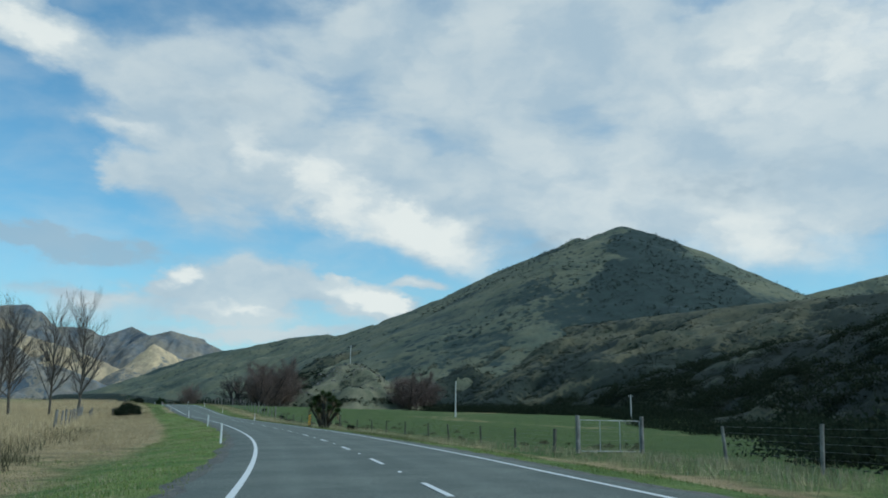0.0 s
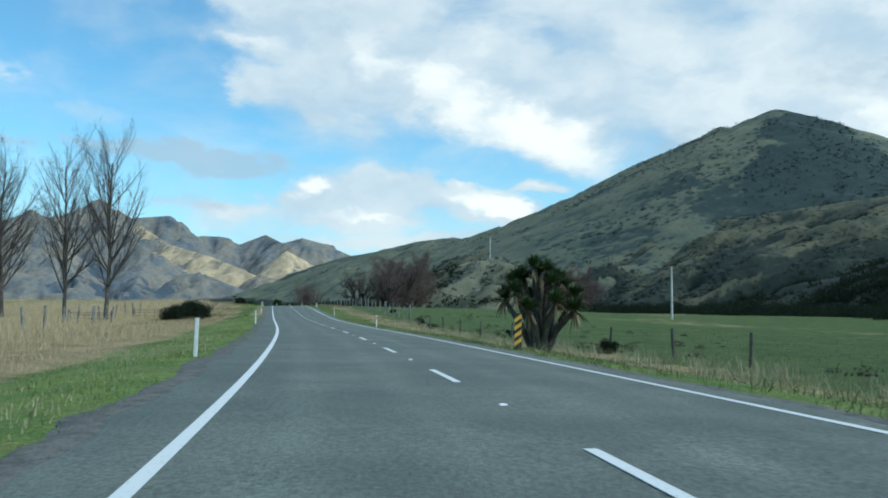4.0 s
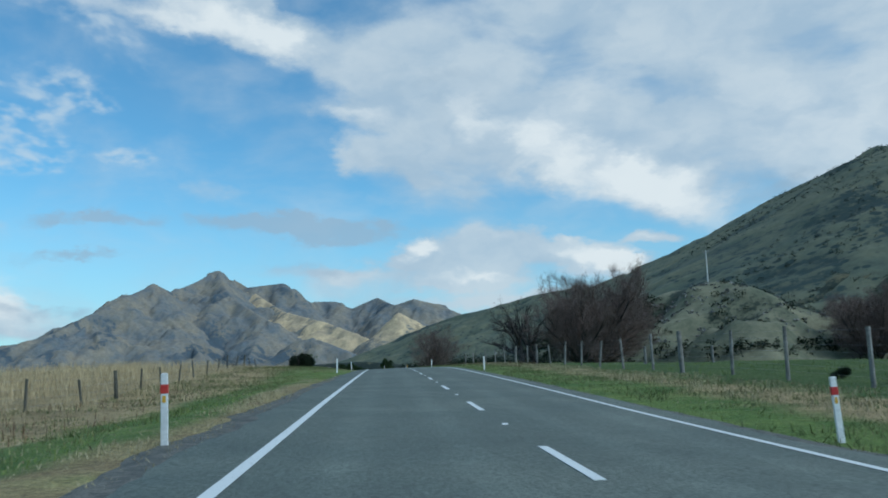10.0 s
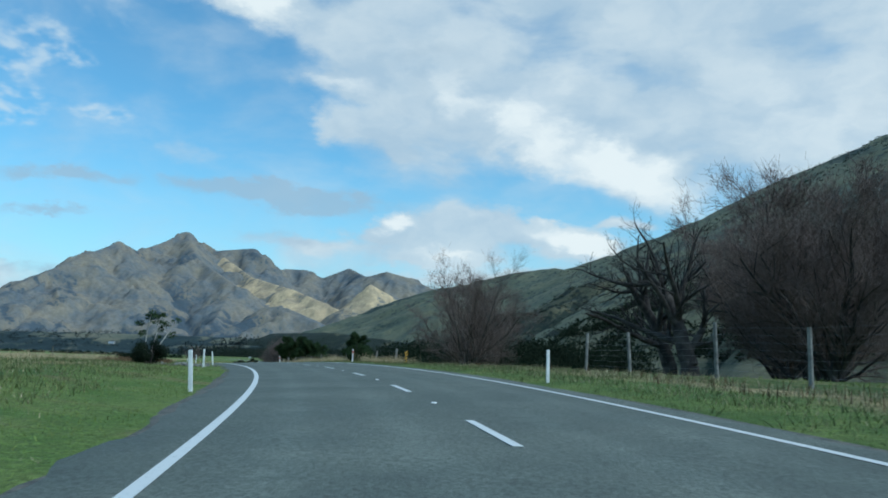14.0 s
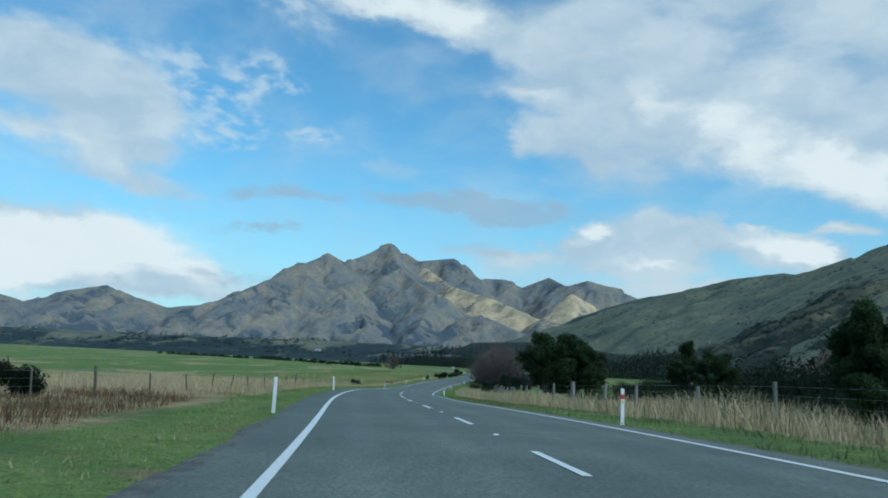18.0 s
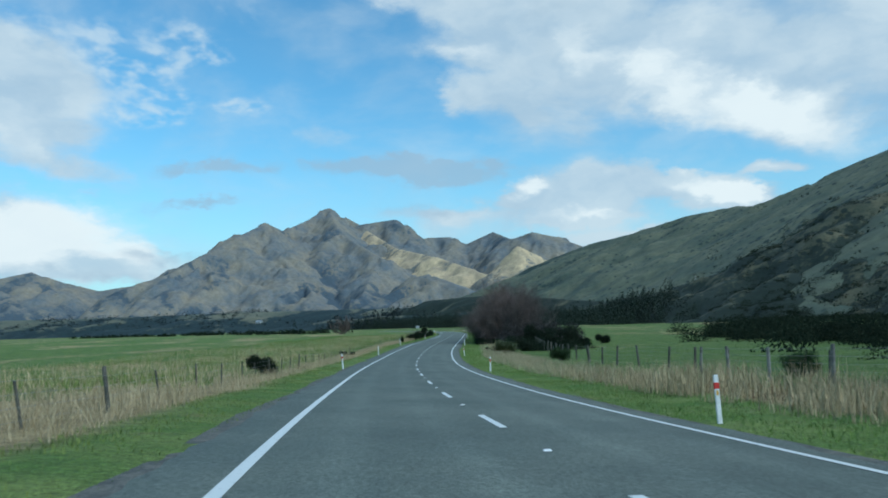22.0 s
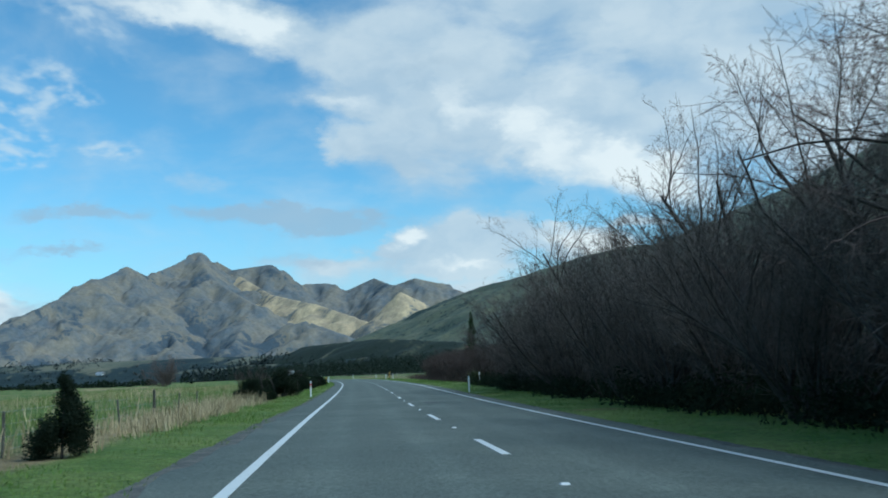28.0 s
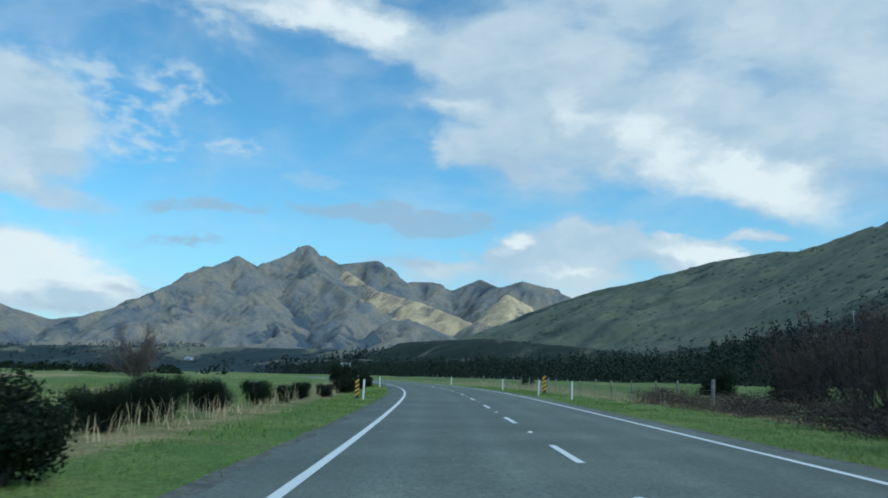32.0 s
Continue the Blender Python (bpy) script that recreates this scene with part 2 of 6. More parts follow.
nd.add("ShaderNodeOutputWorld", Surface=nd.add("ShaderNodeBackground", Color=sheet, Strength=0.94).outputs[0])


# ---------------------------------------------------------------- materials
def material(name, build, rough=0.9, metal=0.0, spec=0.3):
    """build(nd, position) gives a colour socket, a height socket or None, and the height's depth in metres."""
    m = bpy.data.materials.new(name)
    m.use_nodes = True
    n = Nodes(m.node_tree)
    pos = n.add("ShaderNodeNewGeometry").outputs["Position"]
    got = build(n, pos)
    color, height, depth = got[:3]
    b = n.add("ShaderNodeBsdfPrincipled", Roughness=got[3] if len(got) > 3 else rough, Metallic=metal)
    b.inputs["Specular IOR Level"].default_value = spec
    n.set(b.inputs["Base Color"], color if isinstance(color, bpy.types.NodeSocket) else (*color, 1.0))
    if height is not None:
        n.set(b.inputs["Normal"], n.add("ShaderNodeBump", Height=height, Distance=depth, Strength=1.0).outputs[0])
    n.add("ShaderNodeOutputMaterial", Surface=b.outputs[0])
    return m


def two_tone(a, b, scale, lo=0.35, hi=0.65, fine=8.0, depth=0.01, grain=0.35):
    """Two colours in soft patches, with a finer grain on both."""
    def build(n, pos):
        big = n.noise(pos, scale, 4.0, 0.6).outputs["Fac"]
        small = n.noise(pos, scale * fine, 4.0, 0.65).outputs["Fac"]
        col = n.mix(n.step(big, lo, hi), a, b)
        dim = n.step(small, 0.25, 0.75, 1.0 - grain, 1.0 + grain)
        return n.vec("SCALE", col, scale=dim), small, depth
    return build


def speckled(a, b):
    """One colour per piece, by its own chance, with a light grain."""
    def build(n, pos):
        r = n.add("ShaderNodeNewGeometry").outputs["Random Per Island"]
        g = n.noise(pos, 3.0, 3.0).outputs["Fac"]
        return n.vec("SCALE", n.mix(r, a, b), scale=n.step(g, 0.2, 0.8, 0.7, 1.25)), None, 0
    return build


def asphalt_build(n, pos):
    chips = n.math("ADD", n.math("MULTIPLY", n.noise(pos, 58.0, 4.0, 0.8).outputs["Fac"], 0.6), n.math("MULTIPLY", n.noise(pos, 17.0, 3.0, 0.7).outputs["Fac"], 0.4))
    wear = n.noise(n.vec("MULTIPLY", pos, (1.0, 1.0, 1.0)), 0.35, 5.0, 0.6).outputs["Fac"]
    spots = n.noise(pos, 2.2, 5.0, 0.65).outputs["Fac"]
    c = n.mix(n.step(wear, 0.35, 0.7), (0.098, 0.117, 0.100), (0.130, 0.149, 0.124))
    att = n.add("ShaderNodeAttribute")
    att.attribute_name = "across"
    lane = n.math("ABSOLUTE", n.math("SUBTRACT", n.math("ABSOLUTE", att.outputs["Fac"]), 1.85))
    track = n.step(n.math("ABSOLUTE", n.math("SUBTRACT", lane, 0.78)), 0.0, 0.5, 1.09, 0.95)
    c = n.vec("SCALE", c, scale=n.math("MULTIPLY", track, n.step(n.noise(n.vec("MULTIPLY", pos, (0.35, 0.35, 1)), 1.0, 3.0).outputs["Fac"], 0.3, 0.7, 0.95, 1.05)))
    k = n.math("MULTIPLY", n.step(chips, 0.36, 0.66, 0.42, 1.66), n.step(spots, 0.3, 0.7, 0.88, 1.1))
    return n.vec("SCALE", c, scale=k), chips, 0.006, n.step(spots, 0.3, 0.7, 0.72, 0.85)


def paint_build(n, pos):
    worn = n.noise(pos, 14.0, 6.0, 0.75).outputs["Fac"]
    return n.mix(n.step(worn, 0.56, 0.72), (0.62, 0.64, 0.62), (0.22, 0.23, 0.23)), worn, 0.002


def ground_build(n, pos):
    """Fields: green pasture and straw in wide patches, with clods and tufts."""
    att = n.add("ShaderNodeAttribute")
    att.attribute_name = "cover"
    straw = att.outputs["Fac"]
    big = n.noise(pos, 0.035, 4.0, 0.6).outputs["Fac"]
    mid = n.noise(pos, 0.4, 5.0, 0.65).outputs["Fac"]
    small = n.noise(pos, 6.0, 4.0, 0.7).outputs["Fac"]
    green = n.mix(n.step(mid, 0.3, 0.7), (0.074, 0.134, 0.028), (0.138, 0.190, 0.046))
    rich = n.add("ShaderNodeAttribute")
    rich.attribute_name = "lush"
    green = n.mix(rich.outputs["Fac"], green, n.mix(n.step(mid, 0.3, 0.7), (0.046, 0.084, 0.018), (0.080, 0.114, 0.028)))
    dry = n.mix(n.step(mid, 0.3, 0.7), (0.235, 0.175, 0.088), (0.40, 0.305, 0.155))
    k = n.math("ADD", straw, n.math("MULTIPLY", n.math("SUBTRACT", big, 0.5), 1.3))
    k = n.math("ADD", k, n.math("MULTIPLY", n.math("SUBTRACT", mid, 0.5), 0.9))
    col = n.mix(n.step(k, 0.3, 0.75), green, dry)
    att = n.add("ShaderNodeAttribute")
    att.attribute_name = "fresh"
    turf = n.mix(n.step(mid, 0.3, 0.7), (0.088, 0.165, 0.030), (0.175, 0.225, 0.058))
    turf = n.mix(n.step(n.noise(pos, 0.22, 4.0, 0.6).outputs["Fac"], 0.58, 0.73), turf, (0.225, 0.165, 0.080))
    col = n.mix(n.step(n.math("ADD", att.outputs["Fac"], n.math("MULTIPLY", n.math("SUBTRACT", mid, 0.5), 0.8)), 0.25, 0.75), col, turf)
    tuft = n.noise(n.vec("MULTIPLY", pos, (1.0, 1.0, 0.4)), 19.0, 3.0, 0.7).outputs["Fac"]
    k = n.math("MULTIPLY", n.step(small, 0.25, 0.75, 0.70, 1.28), n.step(tuft, 0.3, 0.7, 0.62, 1.34))
    return n.vec("SCALE", col, scale=k), n.math("ADD", n.math("ADD", small, tuft), n.math("MULTIPLY", mid, 2.0)), 0.08


def slope_build(grass_a, grass_b, scrub, scale, amount, shrub=None, low=(0.0, 1.0)):
    """Hillside: tussock in two tones, dark scrub that follows the gullies and the foot, single shrubs, slanting streaks."""
    def build(n, pos):
        big = n.noise(pos, scale * 0.35, 4.0, 0.6).outputs["Fac"]
        mid = n.noise(n.vec("MULTIPLY", pos, (1.0, 1.0, 0.5)), scale, 6.0, 0.66).outputs["Fac"]
        small = n.noise(pos, scale * 7, 5.0, 0.7).outputs["Fac"]
        att = n.add("ShaderNodeAttribute")
        att.attribute_name = "gully"
        gully = att.outputs["Fac"]
        col = n.mix(n.step(mid, 0.27, 0.73), grass_a, grass_b)
        k = n.math("ADD", n.math("ADD", n.math("MULTIPLY", gully, 0.50), n.math("MULTIPLY", small, 0.70)), n.math("MULTIPLY", big, 0.55))
        z = n.add("ShaderNodeSeparateXYZ", Vector=pos).outputs[2]
        k = n.math("ADD", k, n.step(z, low[1], low[0], 0.0, 0.16))
        col = n.mix(n.step(k, amount, amount + 0.15), col, scrub)
        if shrub:
            v = n.add("ShaderNodeTexVoronoi", Vector=pos, Scale=shrub)
            near = n.math("ADD", v.outputs["Distance"], n.math("MULTIPLY", n.math("SUBTRACT", big, 0.5), -1.1))
            col = n.mix(n.step(near, 0.30, 0.16), col, scrub)
        return n.vec("SCALE", col, scale=n.step(small, 0.25, 0.75, 0.80, 1.20)), n.math("ADD", small, mid), 0.008 / scale
    return build


def leaf_material(name, a, b):
    """Dull leaves that let some light through."""
    m = bpy.data.materials.new(name)
    m.use_nodes = True
    n = Nodes(m.node_tree)
    geo = n.add("ShaderNodeNewGeometry")
    col = n.vec("SCALE", n.mix(geo.outputs["Random Per Island"], a, b), scale=n.step(n.noise(geo.outputs["Position"], 1.1, 3.0).outputs["Fac"], 0.3, 0.7, 0.65, 1.35))
    mixed = n.add("ShaderNodeMixShader", Fac=0.45)
    n.t.links.new(n.add("ShaderNodeBsdfDiffuse", Color=col).outputs[0], mixed.inputs[1])
    n.t.links.new(n.add("ShaderNodeBsdfTranslucent", Color=col).outputs[0], mixed.inputs[2])
    n.add("ShaderNodeOutputMaterial", Surface=mixed.outputs[0])
    return m


M = dict(
    asphalt=material("asphalt", asphalt_build, 0.8),
    tar=material("tar", two_tone((0.022, 0.023, 0.024), (0.04, 0.041, 0.042), 6.0, depth=0.002), 0.6),
    paint=material("road paint", paint_build, 0.6),
    ground=material("pasture", ground_build, 0.95),
    gravel=material("shoulder gravel", two_tone((0.085, 0.088, 0.082), (0.15, 0.145, 0.125), 3.0, depth=0.03), 0.95),
    # blue haze of distance is mixed into these tussock and scrub colours
    range=material("hazed tussock range", slope_build((0.108, 0.130, 0.146), (0.242, 0.206, 0.152), (0.062, 0.084, 0.102), 0.009, 0.94, None, (40.0, 330.0)), 0.95),
    # sunlight on the spurs is painted in here as a pale straw colour
    lit=material("sunlit tussock spur", slope_build((0.27, 0.22, 0.155), (0.60, 0.45, 0.265), (0.13, 0.135, 0.125), 0.012, 0.92), 0.95),
    hill=material("tussock hill", slope_build((0.060, 0.082, 0.062), (0.146, 0.148, 0.092), (0.024, 0.042, 0.038), 0.016, 0.96, 0.085, (20.0, 120.0)), 0.95),
    scrubhill=material("scrub hill", slope_build((0.042, 0.054, 0.036), (0.128, 0.116, 0.068), (0.017, 0.027, 0.020), 0.045, 0.76, 0.14, (12.0, 70.0)), 0.95),
    terrace=material("valley terrace", slope_build((0.070, 0.088, 0.066), (0.165, 0.155, 0.105), (0.018, 0.034, 0.036), 0.011, 0.74, 0.05, (2.0, 30.0)), 0.95),
    darkscrub=material("dark scrub bank", slope_build((0.040, 0.052, 0.034), (0.078, 0.084, 0.050), (0.014, 0.022, 0.016), 0.08, 0.62), 0.95),
    knoll=material("rocky knoll grass", slope_build((0.082, 0.094, 0.060), (0.190, 0.180, 0.115), (0.030, 0.040, 0.028), 0.15, 0.92), 0.95),
    bark=material("grey bark", two_tone((0.055, 0.048, 0.040), (0.11, 0.10, 0.085), 1.4, fine=9, depth=0.02), 0.95),
    darkbark=material("dark bark", two_tone((0.030, 0.027, 0.025), (0.070, 0.062, 0.056), 1.4, fine=9, depth=0.02), 0.95),
    palebark=material("pale bark", two_tone((0.25, 0.23, 0.20), (0.40, 0.38, 0.34), 1.4, fine=9, depth=0.01), 0.9),
    twig=material("grey-brown twigs", speckled((0.062, 0.054, 0.049), (0.135, 0.116, 0.102)), 0.9),
    redtwig=material("red-brown twigs", speckled((0.095, 0.072, 0.064), (0.185, 0.135, 0.118)), 0.9),
    maroon=material("maroon twigs", speckled((0.044, 0.031, 0.027), (0.098, 0.066, 0.056)), 0.9),
    darktwig=material("dark twigs", speckled((0.022, 0.021, 0.021), (0.058, 0.053, 0.050)), 0.9),
    gorse=leaf_material("gorse leaves", (0.013, 0.022, 0.015), (0.034, 0.045, 0.028)),
    evergreen=leaf_material("evergreen leaves", (0.024, 0.046, 0.022), (0.062, 0.092, 0.042)),
    pine=material("pine needles", speckled((0.010, 0.019, 0.014), (0.025, 0.040, 0.025)), 0.9),
    # the pine needles again for far trees, with distance haze as added blue
    hazepine=material("hazed far pine needles", speckled((0.010, 0.018, 0.018), (0.022, 0.034, 0.032)), 0.9),
    sword=material("sword leaves", speckled((0.030, 0.060, 0.020), (0.085, 0.120, 0.040)), 0.6),
    skirt=material("dead sword leaves", speckled((0.14, 0.10, 0.06), (0.26, 0.20, 0.12)), 0.9),
    flax=material("flax leaves", speckled((0.042, 0.064, 0.028), (0.125, 0.135, 0.062)), 0.6),
    grass=material("green grass blades", speckled((0.085, 0.140, 0.028), (0.200, 0.240, 0.068)), 0.8),
    freshgrass=material("fresh grass blades", speckled((0.075, 0.155, 0.026), (0.155, 0.240, 0.050)), 0.8),
    straw=material("straw grass blades", speckled((0.26, 0.20, 0.11), (0.52, 0.425, 0.26)), 0.9),
    dullstraw=material("dull straw grass blades", speckled((0.21, 0.18, 0.10), (0.46, 0.40, 0.25)), 0.9),
    ochre=material("ochre field grass", speckled((0.32, 0.245, 0.13), (0.56, 0.45, 0.275)), 0.9),
    weed=material("dull green weeds", speckled((0.075, 0.110, 0.036), (0.180, 0.185, 0.078)), 0.9),
    rush=material("rush stems", speckled((0.045, 0.050, 0.025), (0.115, 0.100, 0.055)), 0.9),
    rust=material("rust-brown weeds", speckled((0.075, 0.045, 0.025), (0.17, 0.105, 0.055)), 0.9),
    wood=material("weathered post wood", two_tone((0.13, 0.125, 0.115), (0.25, 0.24, 0.22), 2.0, fine=12, depth=0.008), 0.9),
    darkwood=material("dark treated wood", two_tone((0.055, 0.055, 0.045), (0.11, 0.105, 0.085), 2.0, fine=12, depth=0.008), 0.9),
    white=material("white plastic", two_tone((0.62, 0.63, 0.62), (0.74, 0.75, 0.74), 3.0, depth=0.0005, grain=0.08), 0.5),
    red=material("red reflector band", two_tone((0.42, 0.03, 0.03), (0.50, 0.05, 0.04), 4.0, depth=0.0005, grain=0.1), 0.4),
    amber=material("amber reflector", two_tone((0.55, 0.30, 0.04), (0.62, 0.36, 0.05), 4.0, depth=0.0005, grain=0.1), 0.35),
    black=material("black band", two_tone((0.015, 0.015, 0.015), (0.03, 0.03, 0.03), 4.0, depth=0.0005), 0.6),
    wire=material("fence wire", two_tone((0.20, 0.20, 0.20), (0.28, 0.28, 0.28), 3.0, depth=0.0002), 0.5, 0.7),
    paleconcrete=material("pale concrete", two_tone((0.44, 0.44, 0.42), (0.58, 0.58, 0.55), 1.5, fine=10, depth=0.003), 0.9),
    steel=material("galvanised steel", two_tone((0.34, 0.35, 0.36), (0.46, 0.47, 0.48), 2.0, depth=0.0005, grain=0.15), 0.45, 0.6),
    rock=material("grey rock", two_tone((0.13, 0.13, 0.12), (0.26, 0.255, 0.235), 0.6, fine=9, depth=0.1), 0.95),
)


# ---------------------------------------------------------------- the road's line
STEP = 2.0
BEND = [0.84, 0.9, 1.68, 1.91, 2.79, 2.04, 1.17, 1.06, 0.19, -0.18, 0.02, -0.28, 0.38, -0.23, 1.99, 4.26, 2.72, 1.13, 1.37, 1.09, -2.57,
        -1.56, 0.26, -1.7, -0.55, -1.31, -1.46, -0.77, -1.53, 0.25, -0.2, -0.54, 0.59, -0.03, 0.71, 0.56, 0.58, 1.94, 2.27, 1.94, 1.7, 1.6]
GRADE = [-1.76, -1.17, -0.43, 0.54, 0.81, 1.13, 1.45, 1.39, 1.6, 1.94, 3.2, 4.01, 3.73, 3.35, 2.34, 1.4, 0.2, -0.62, -1.42, -2.16, -2.93,
        -2.78, -3.31, -3.6, -2.71, -2.27, -1.25, -0.31, 0.36, 0.19, -0.26, -0.06, 0.32, 0.24, -0.07, -0.05, 0.11, 0.16, 0.08, 0.02, 0.01, -0.01]
CROSSFALL = [0.3, 0.39, 1.1, 1.55, 0.84, 0.5, -0.52, -1.04, -1.62, -1.55, -1.67, -1.61, -0.86, 0.13, 1.1, 1.49, 2.03, 2.77, 2.56, 0.94, -0.6,
        -2.1, -3.02, -3.03, -3.11, -2.95, -2.84, -2.75, -2.4, -2.85, -1.93, -1.08, -0.5, 0.33, -0.08, 0.32, 0.43, 0.47, 0.3, 0.12, 0.09, 0.07]          # degrees, rising to the right
KNOTS = -20.0 + 20.0 * np.arange(len(BEND))
RS = np.arange(-60.0, 960.1, STEP)          # metres along the centre line


def _sum(a, zero):
    c = np.concatenate([[0.0], np.cumsum((a[1:] + a[:-1]) / 2 * STEP)])
    return c - c[zero]


_zero = int(round(60 / STEP))
RTH = _sum(np.interp(RS, KNOTS, BEND) / 1000 * np.where(RS > 860, 0.0, 1.0), _zero) + 0.1537
RX, RY = _sum(-np.sin(RTH), _zero), _sum(np.cos(RTH), _zero)
RZ = _sum(np.interp(RS, KNOTS, GRADE) / 100 * np.clip((860 - RS) / 60, 0, 1), _zero)
_g = np.exp(-0.5 * (np.arange(-40, 41) * STEP / 40.0) ** 2)
RZS = np.convolve(np.pad(RZ, 40, mode="edge"), _g / _g.sum(), mode="valid")   # the lie of the land round it


def on_road(s, u):
    """Plan of the place s metres along the centre line and u metres to its right."""
    x, y, th = np.interp(s, RS, RX), np.interp(s, RS, RY), np.interp(s, RS, RTH)
    return x + u * np.cos(th), y + u * np.sin(th)


def off_road(x, y):
    """s and u of a place, with u measured to the nearest bit of centre line."""
    x, y = np.asarray(x, float).ravel(), np.asarray(y, float).ravel()
    s, u = np.empty_like(x), np.empty_like(x)
    for k in range(0, len(x), 20000):
        a, b = x[k:k + 20000], y[k:k + 20000]
        j = np.argmin((a[:, None] - RX) ** 2 + (b[:, None] - RY) ** 2, axis=1)
        ex, ey = a - RX[j], b - RY[j]
        s[k:k + 20000] = RS[j] - ex * np.sin(RTH[j]) + ey * np.cos(RTH[j])
        r = np.hypot(ex, ey)
        side = np.sign(ex * np.cos(RTH[j]) + ey * np.sin(RTH[j]))
        u[k:k + 20000] = r * np.where(side == 0, 1, side)
    return s, u


# ---------------------------------------------------------------- noise on arrays
def _hash(i, j, seed):
    h = (i * 374761393 + j * 668265263 + seed * 982451653) & 0xFFFFFFFF
    h = ((h ^ (h >> 13)) * 1274126177) & 0xFFFFFFFF
    return ((h ^ (h >> 16)) & 0xFFFF) / 65535.0


def value_noise(x, y, seed=0):
    i, j = np.floor(x).astype(np.int64), np.floor(y).astype(np.int64)
    a, b = x - i, y - j
    a, b = a * a * a * (a * (a * 6 - 15) + 10), b * b * b * (b * (b * 6 - 15) + 10)
    n00, n10, n01, n11 = _hash(i, j, seed), _hash(i + 1, j, seed), _hash(i, j + 1, seed), _hash(i + 1, j + 1, seed)
    return (n00 * (1 - a) + n10 * a) * (1 - b) + (n01 * (1 - a) + n11 * a) * b


def fbm(x, y, octaves=5, seed=0, gain=0.5):
    """From about -1 to 1."""
    v, k, w = np.zeros_like(x, dtype=float), 1.0, 0.0
    for o in range(octaves):
        c, d = math.cos(o * 1.1), math.sin(o * 1.1)
        v += k * (value_noise((x * c - y * d) * 2 ** o, (x * d + y * c) * 2 ** o, seed + o) * 2 - 1)
        w += k
        k *= gain
    return v / w * 1.6


def ridged(x, y, octaves=5, seed=0):
    """0 in the gullies to 1 on the ribs."""
    v, k, w = np.zeros_like(x, dtype=float), 1.0, 0.0
    for o in range(octaves):
        v += k * (1 - np.abs(value_noise(x * 2 ** o + o * 7.3, y * 2 ** o - o * 3.1, seed + o) * 2 - 1))
        w += k
        k *= 0.5
    return v / w


# ---------------------------------------------------------------- meshes
def mesh_of(name, verts, faces, mat, smooth=False):
    me = bpy.data.meshes.new(name)
    v = np.ascontiguousarray(verts, dtype=np.float32)
    if isinstance(faces, np.ndarray):
        n = faces.shape[1]
        me.vertices.add(len(v))
        me.vertices.foreach_set("co", v.ravel())
        me.loops.add(faces.size)
        me.loops.foreach_set("vertex_index", faces.astype(np.int32).ravel())
        me.polygons.add(len(faces))
        me.polygons.foreach_set("loop_start", np.arange(0, faces.size, n, dtype=np.int32))
        me.polygons.foreach_set("loop_total", np.full(len(faces), n, dtype=np.int32))
        me.update(calc_edges=True)
        me.validate()
    else:
        me.from_pydata(v.tolist(), [], faces)
    if smooth:
        me.polygons.foreach_set("use_smooth", np.ones(len(me.polygons), dtype=bool))
    me.materials.append(mat)
    return me


def thing(name, label, category, group="", kind="", m=None):
    ob = tagged(new(name), label, category, group, kind)
    if m is not None:
        ob.matrix_world = m
    return ob


def part(name, bm, mat, parent, label=""):
    """Links a bmesh, or a mesh, as one part of a thing."""
    if isinstance(bm, bmesh.types.BMesh):
        me = bpy.data.meshes.new(name)
        bm.to_mesh(me)
        bm.free()
        me.materials.append(mat)
    else:
        me = bm
    ob = new(name, me)
    ob.parent = parent
    return tagged(ob, label)


def grid_faces(nx, ny):
    a = (np.arange(ny - 1)[:, None] * nx + np.arange(nx - 1)).ravel()
    return np.stack([a, a + 1, a + nx + 1, a + nx], axis=1)


def attach(me, name, values):
    a = me.attributes.new(name, "FLOAT", "POINT")
    a.data.foreach_set("value", np.ascontiguousarray(values, dtype=np.float32))


# ---------------------------------------------------------------- the ground
EDGE_L, EDGE_R, SEAL_L, SEAL_R = -3.68, 3.57, -4.63, 4.29     # edge lines and edges of the seal


def tilt(s, u):
    """Rise of the banked road at u, which dies out in the fields."""
    a = np.abs(u)
    return np.tan(np.radians(np.interp(s, KNOTS, CROSSFALL))) * np.sign(u) * np.minimum(a, 6.0) * (1 - np.clip((a - 7) / 20, 0, 1))


def ground_height(s, u, x, y):
    road = np.interp(s, RS, RZ) + tilt(s, u)
    land = np.interp(s, RS, RZS)
    left = np.interp(s, [0, 215, 245, 285, 312, 400], [0.6, 0.5, -0.35, -0.3, 0.02, 0.0])
    right = np.interp(s, [0, 150, 180, 290, 315, 400], [0.6, 0.5, 0.0, -0.1, 0.1, 0.0])
    drop = np.where(u < 0, left, right)
    out = np.where(u < 0, SEAL_L - u, u - SEAL_R)
    a = np.clip(out / 5.5, 0, 1)
    far = np.clip((np.abs(u) - 15) / 60, 0, 1)
    z = road * (1 - far) + land * far - drop * a * a * (3 - 2 * a)
    z = z + np.clip(out / 6, 0, 1) * 0.10 * fbm(x / 3.0, y / 3.0, 4, 5) + far * 0.5 * fbm(x / 45.0, y / 45.0, 3, 9)
    off = np.clip((np.abs(u) - 150) / 500, 0, 1)
    z = z * (1 - off) + 0.3 * off
    return np.where(out < 0.0, road - 0.09, np.where(out < 0.5, road - 0.09 + (z - road + 0.02) * out / 0.5, z - 0.07 * np.clip(1.5 - out, 0, 1)))


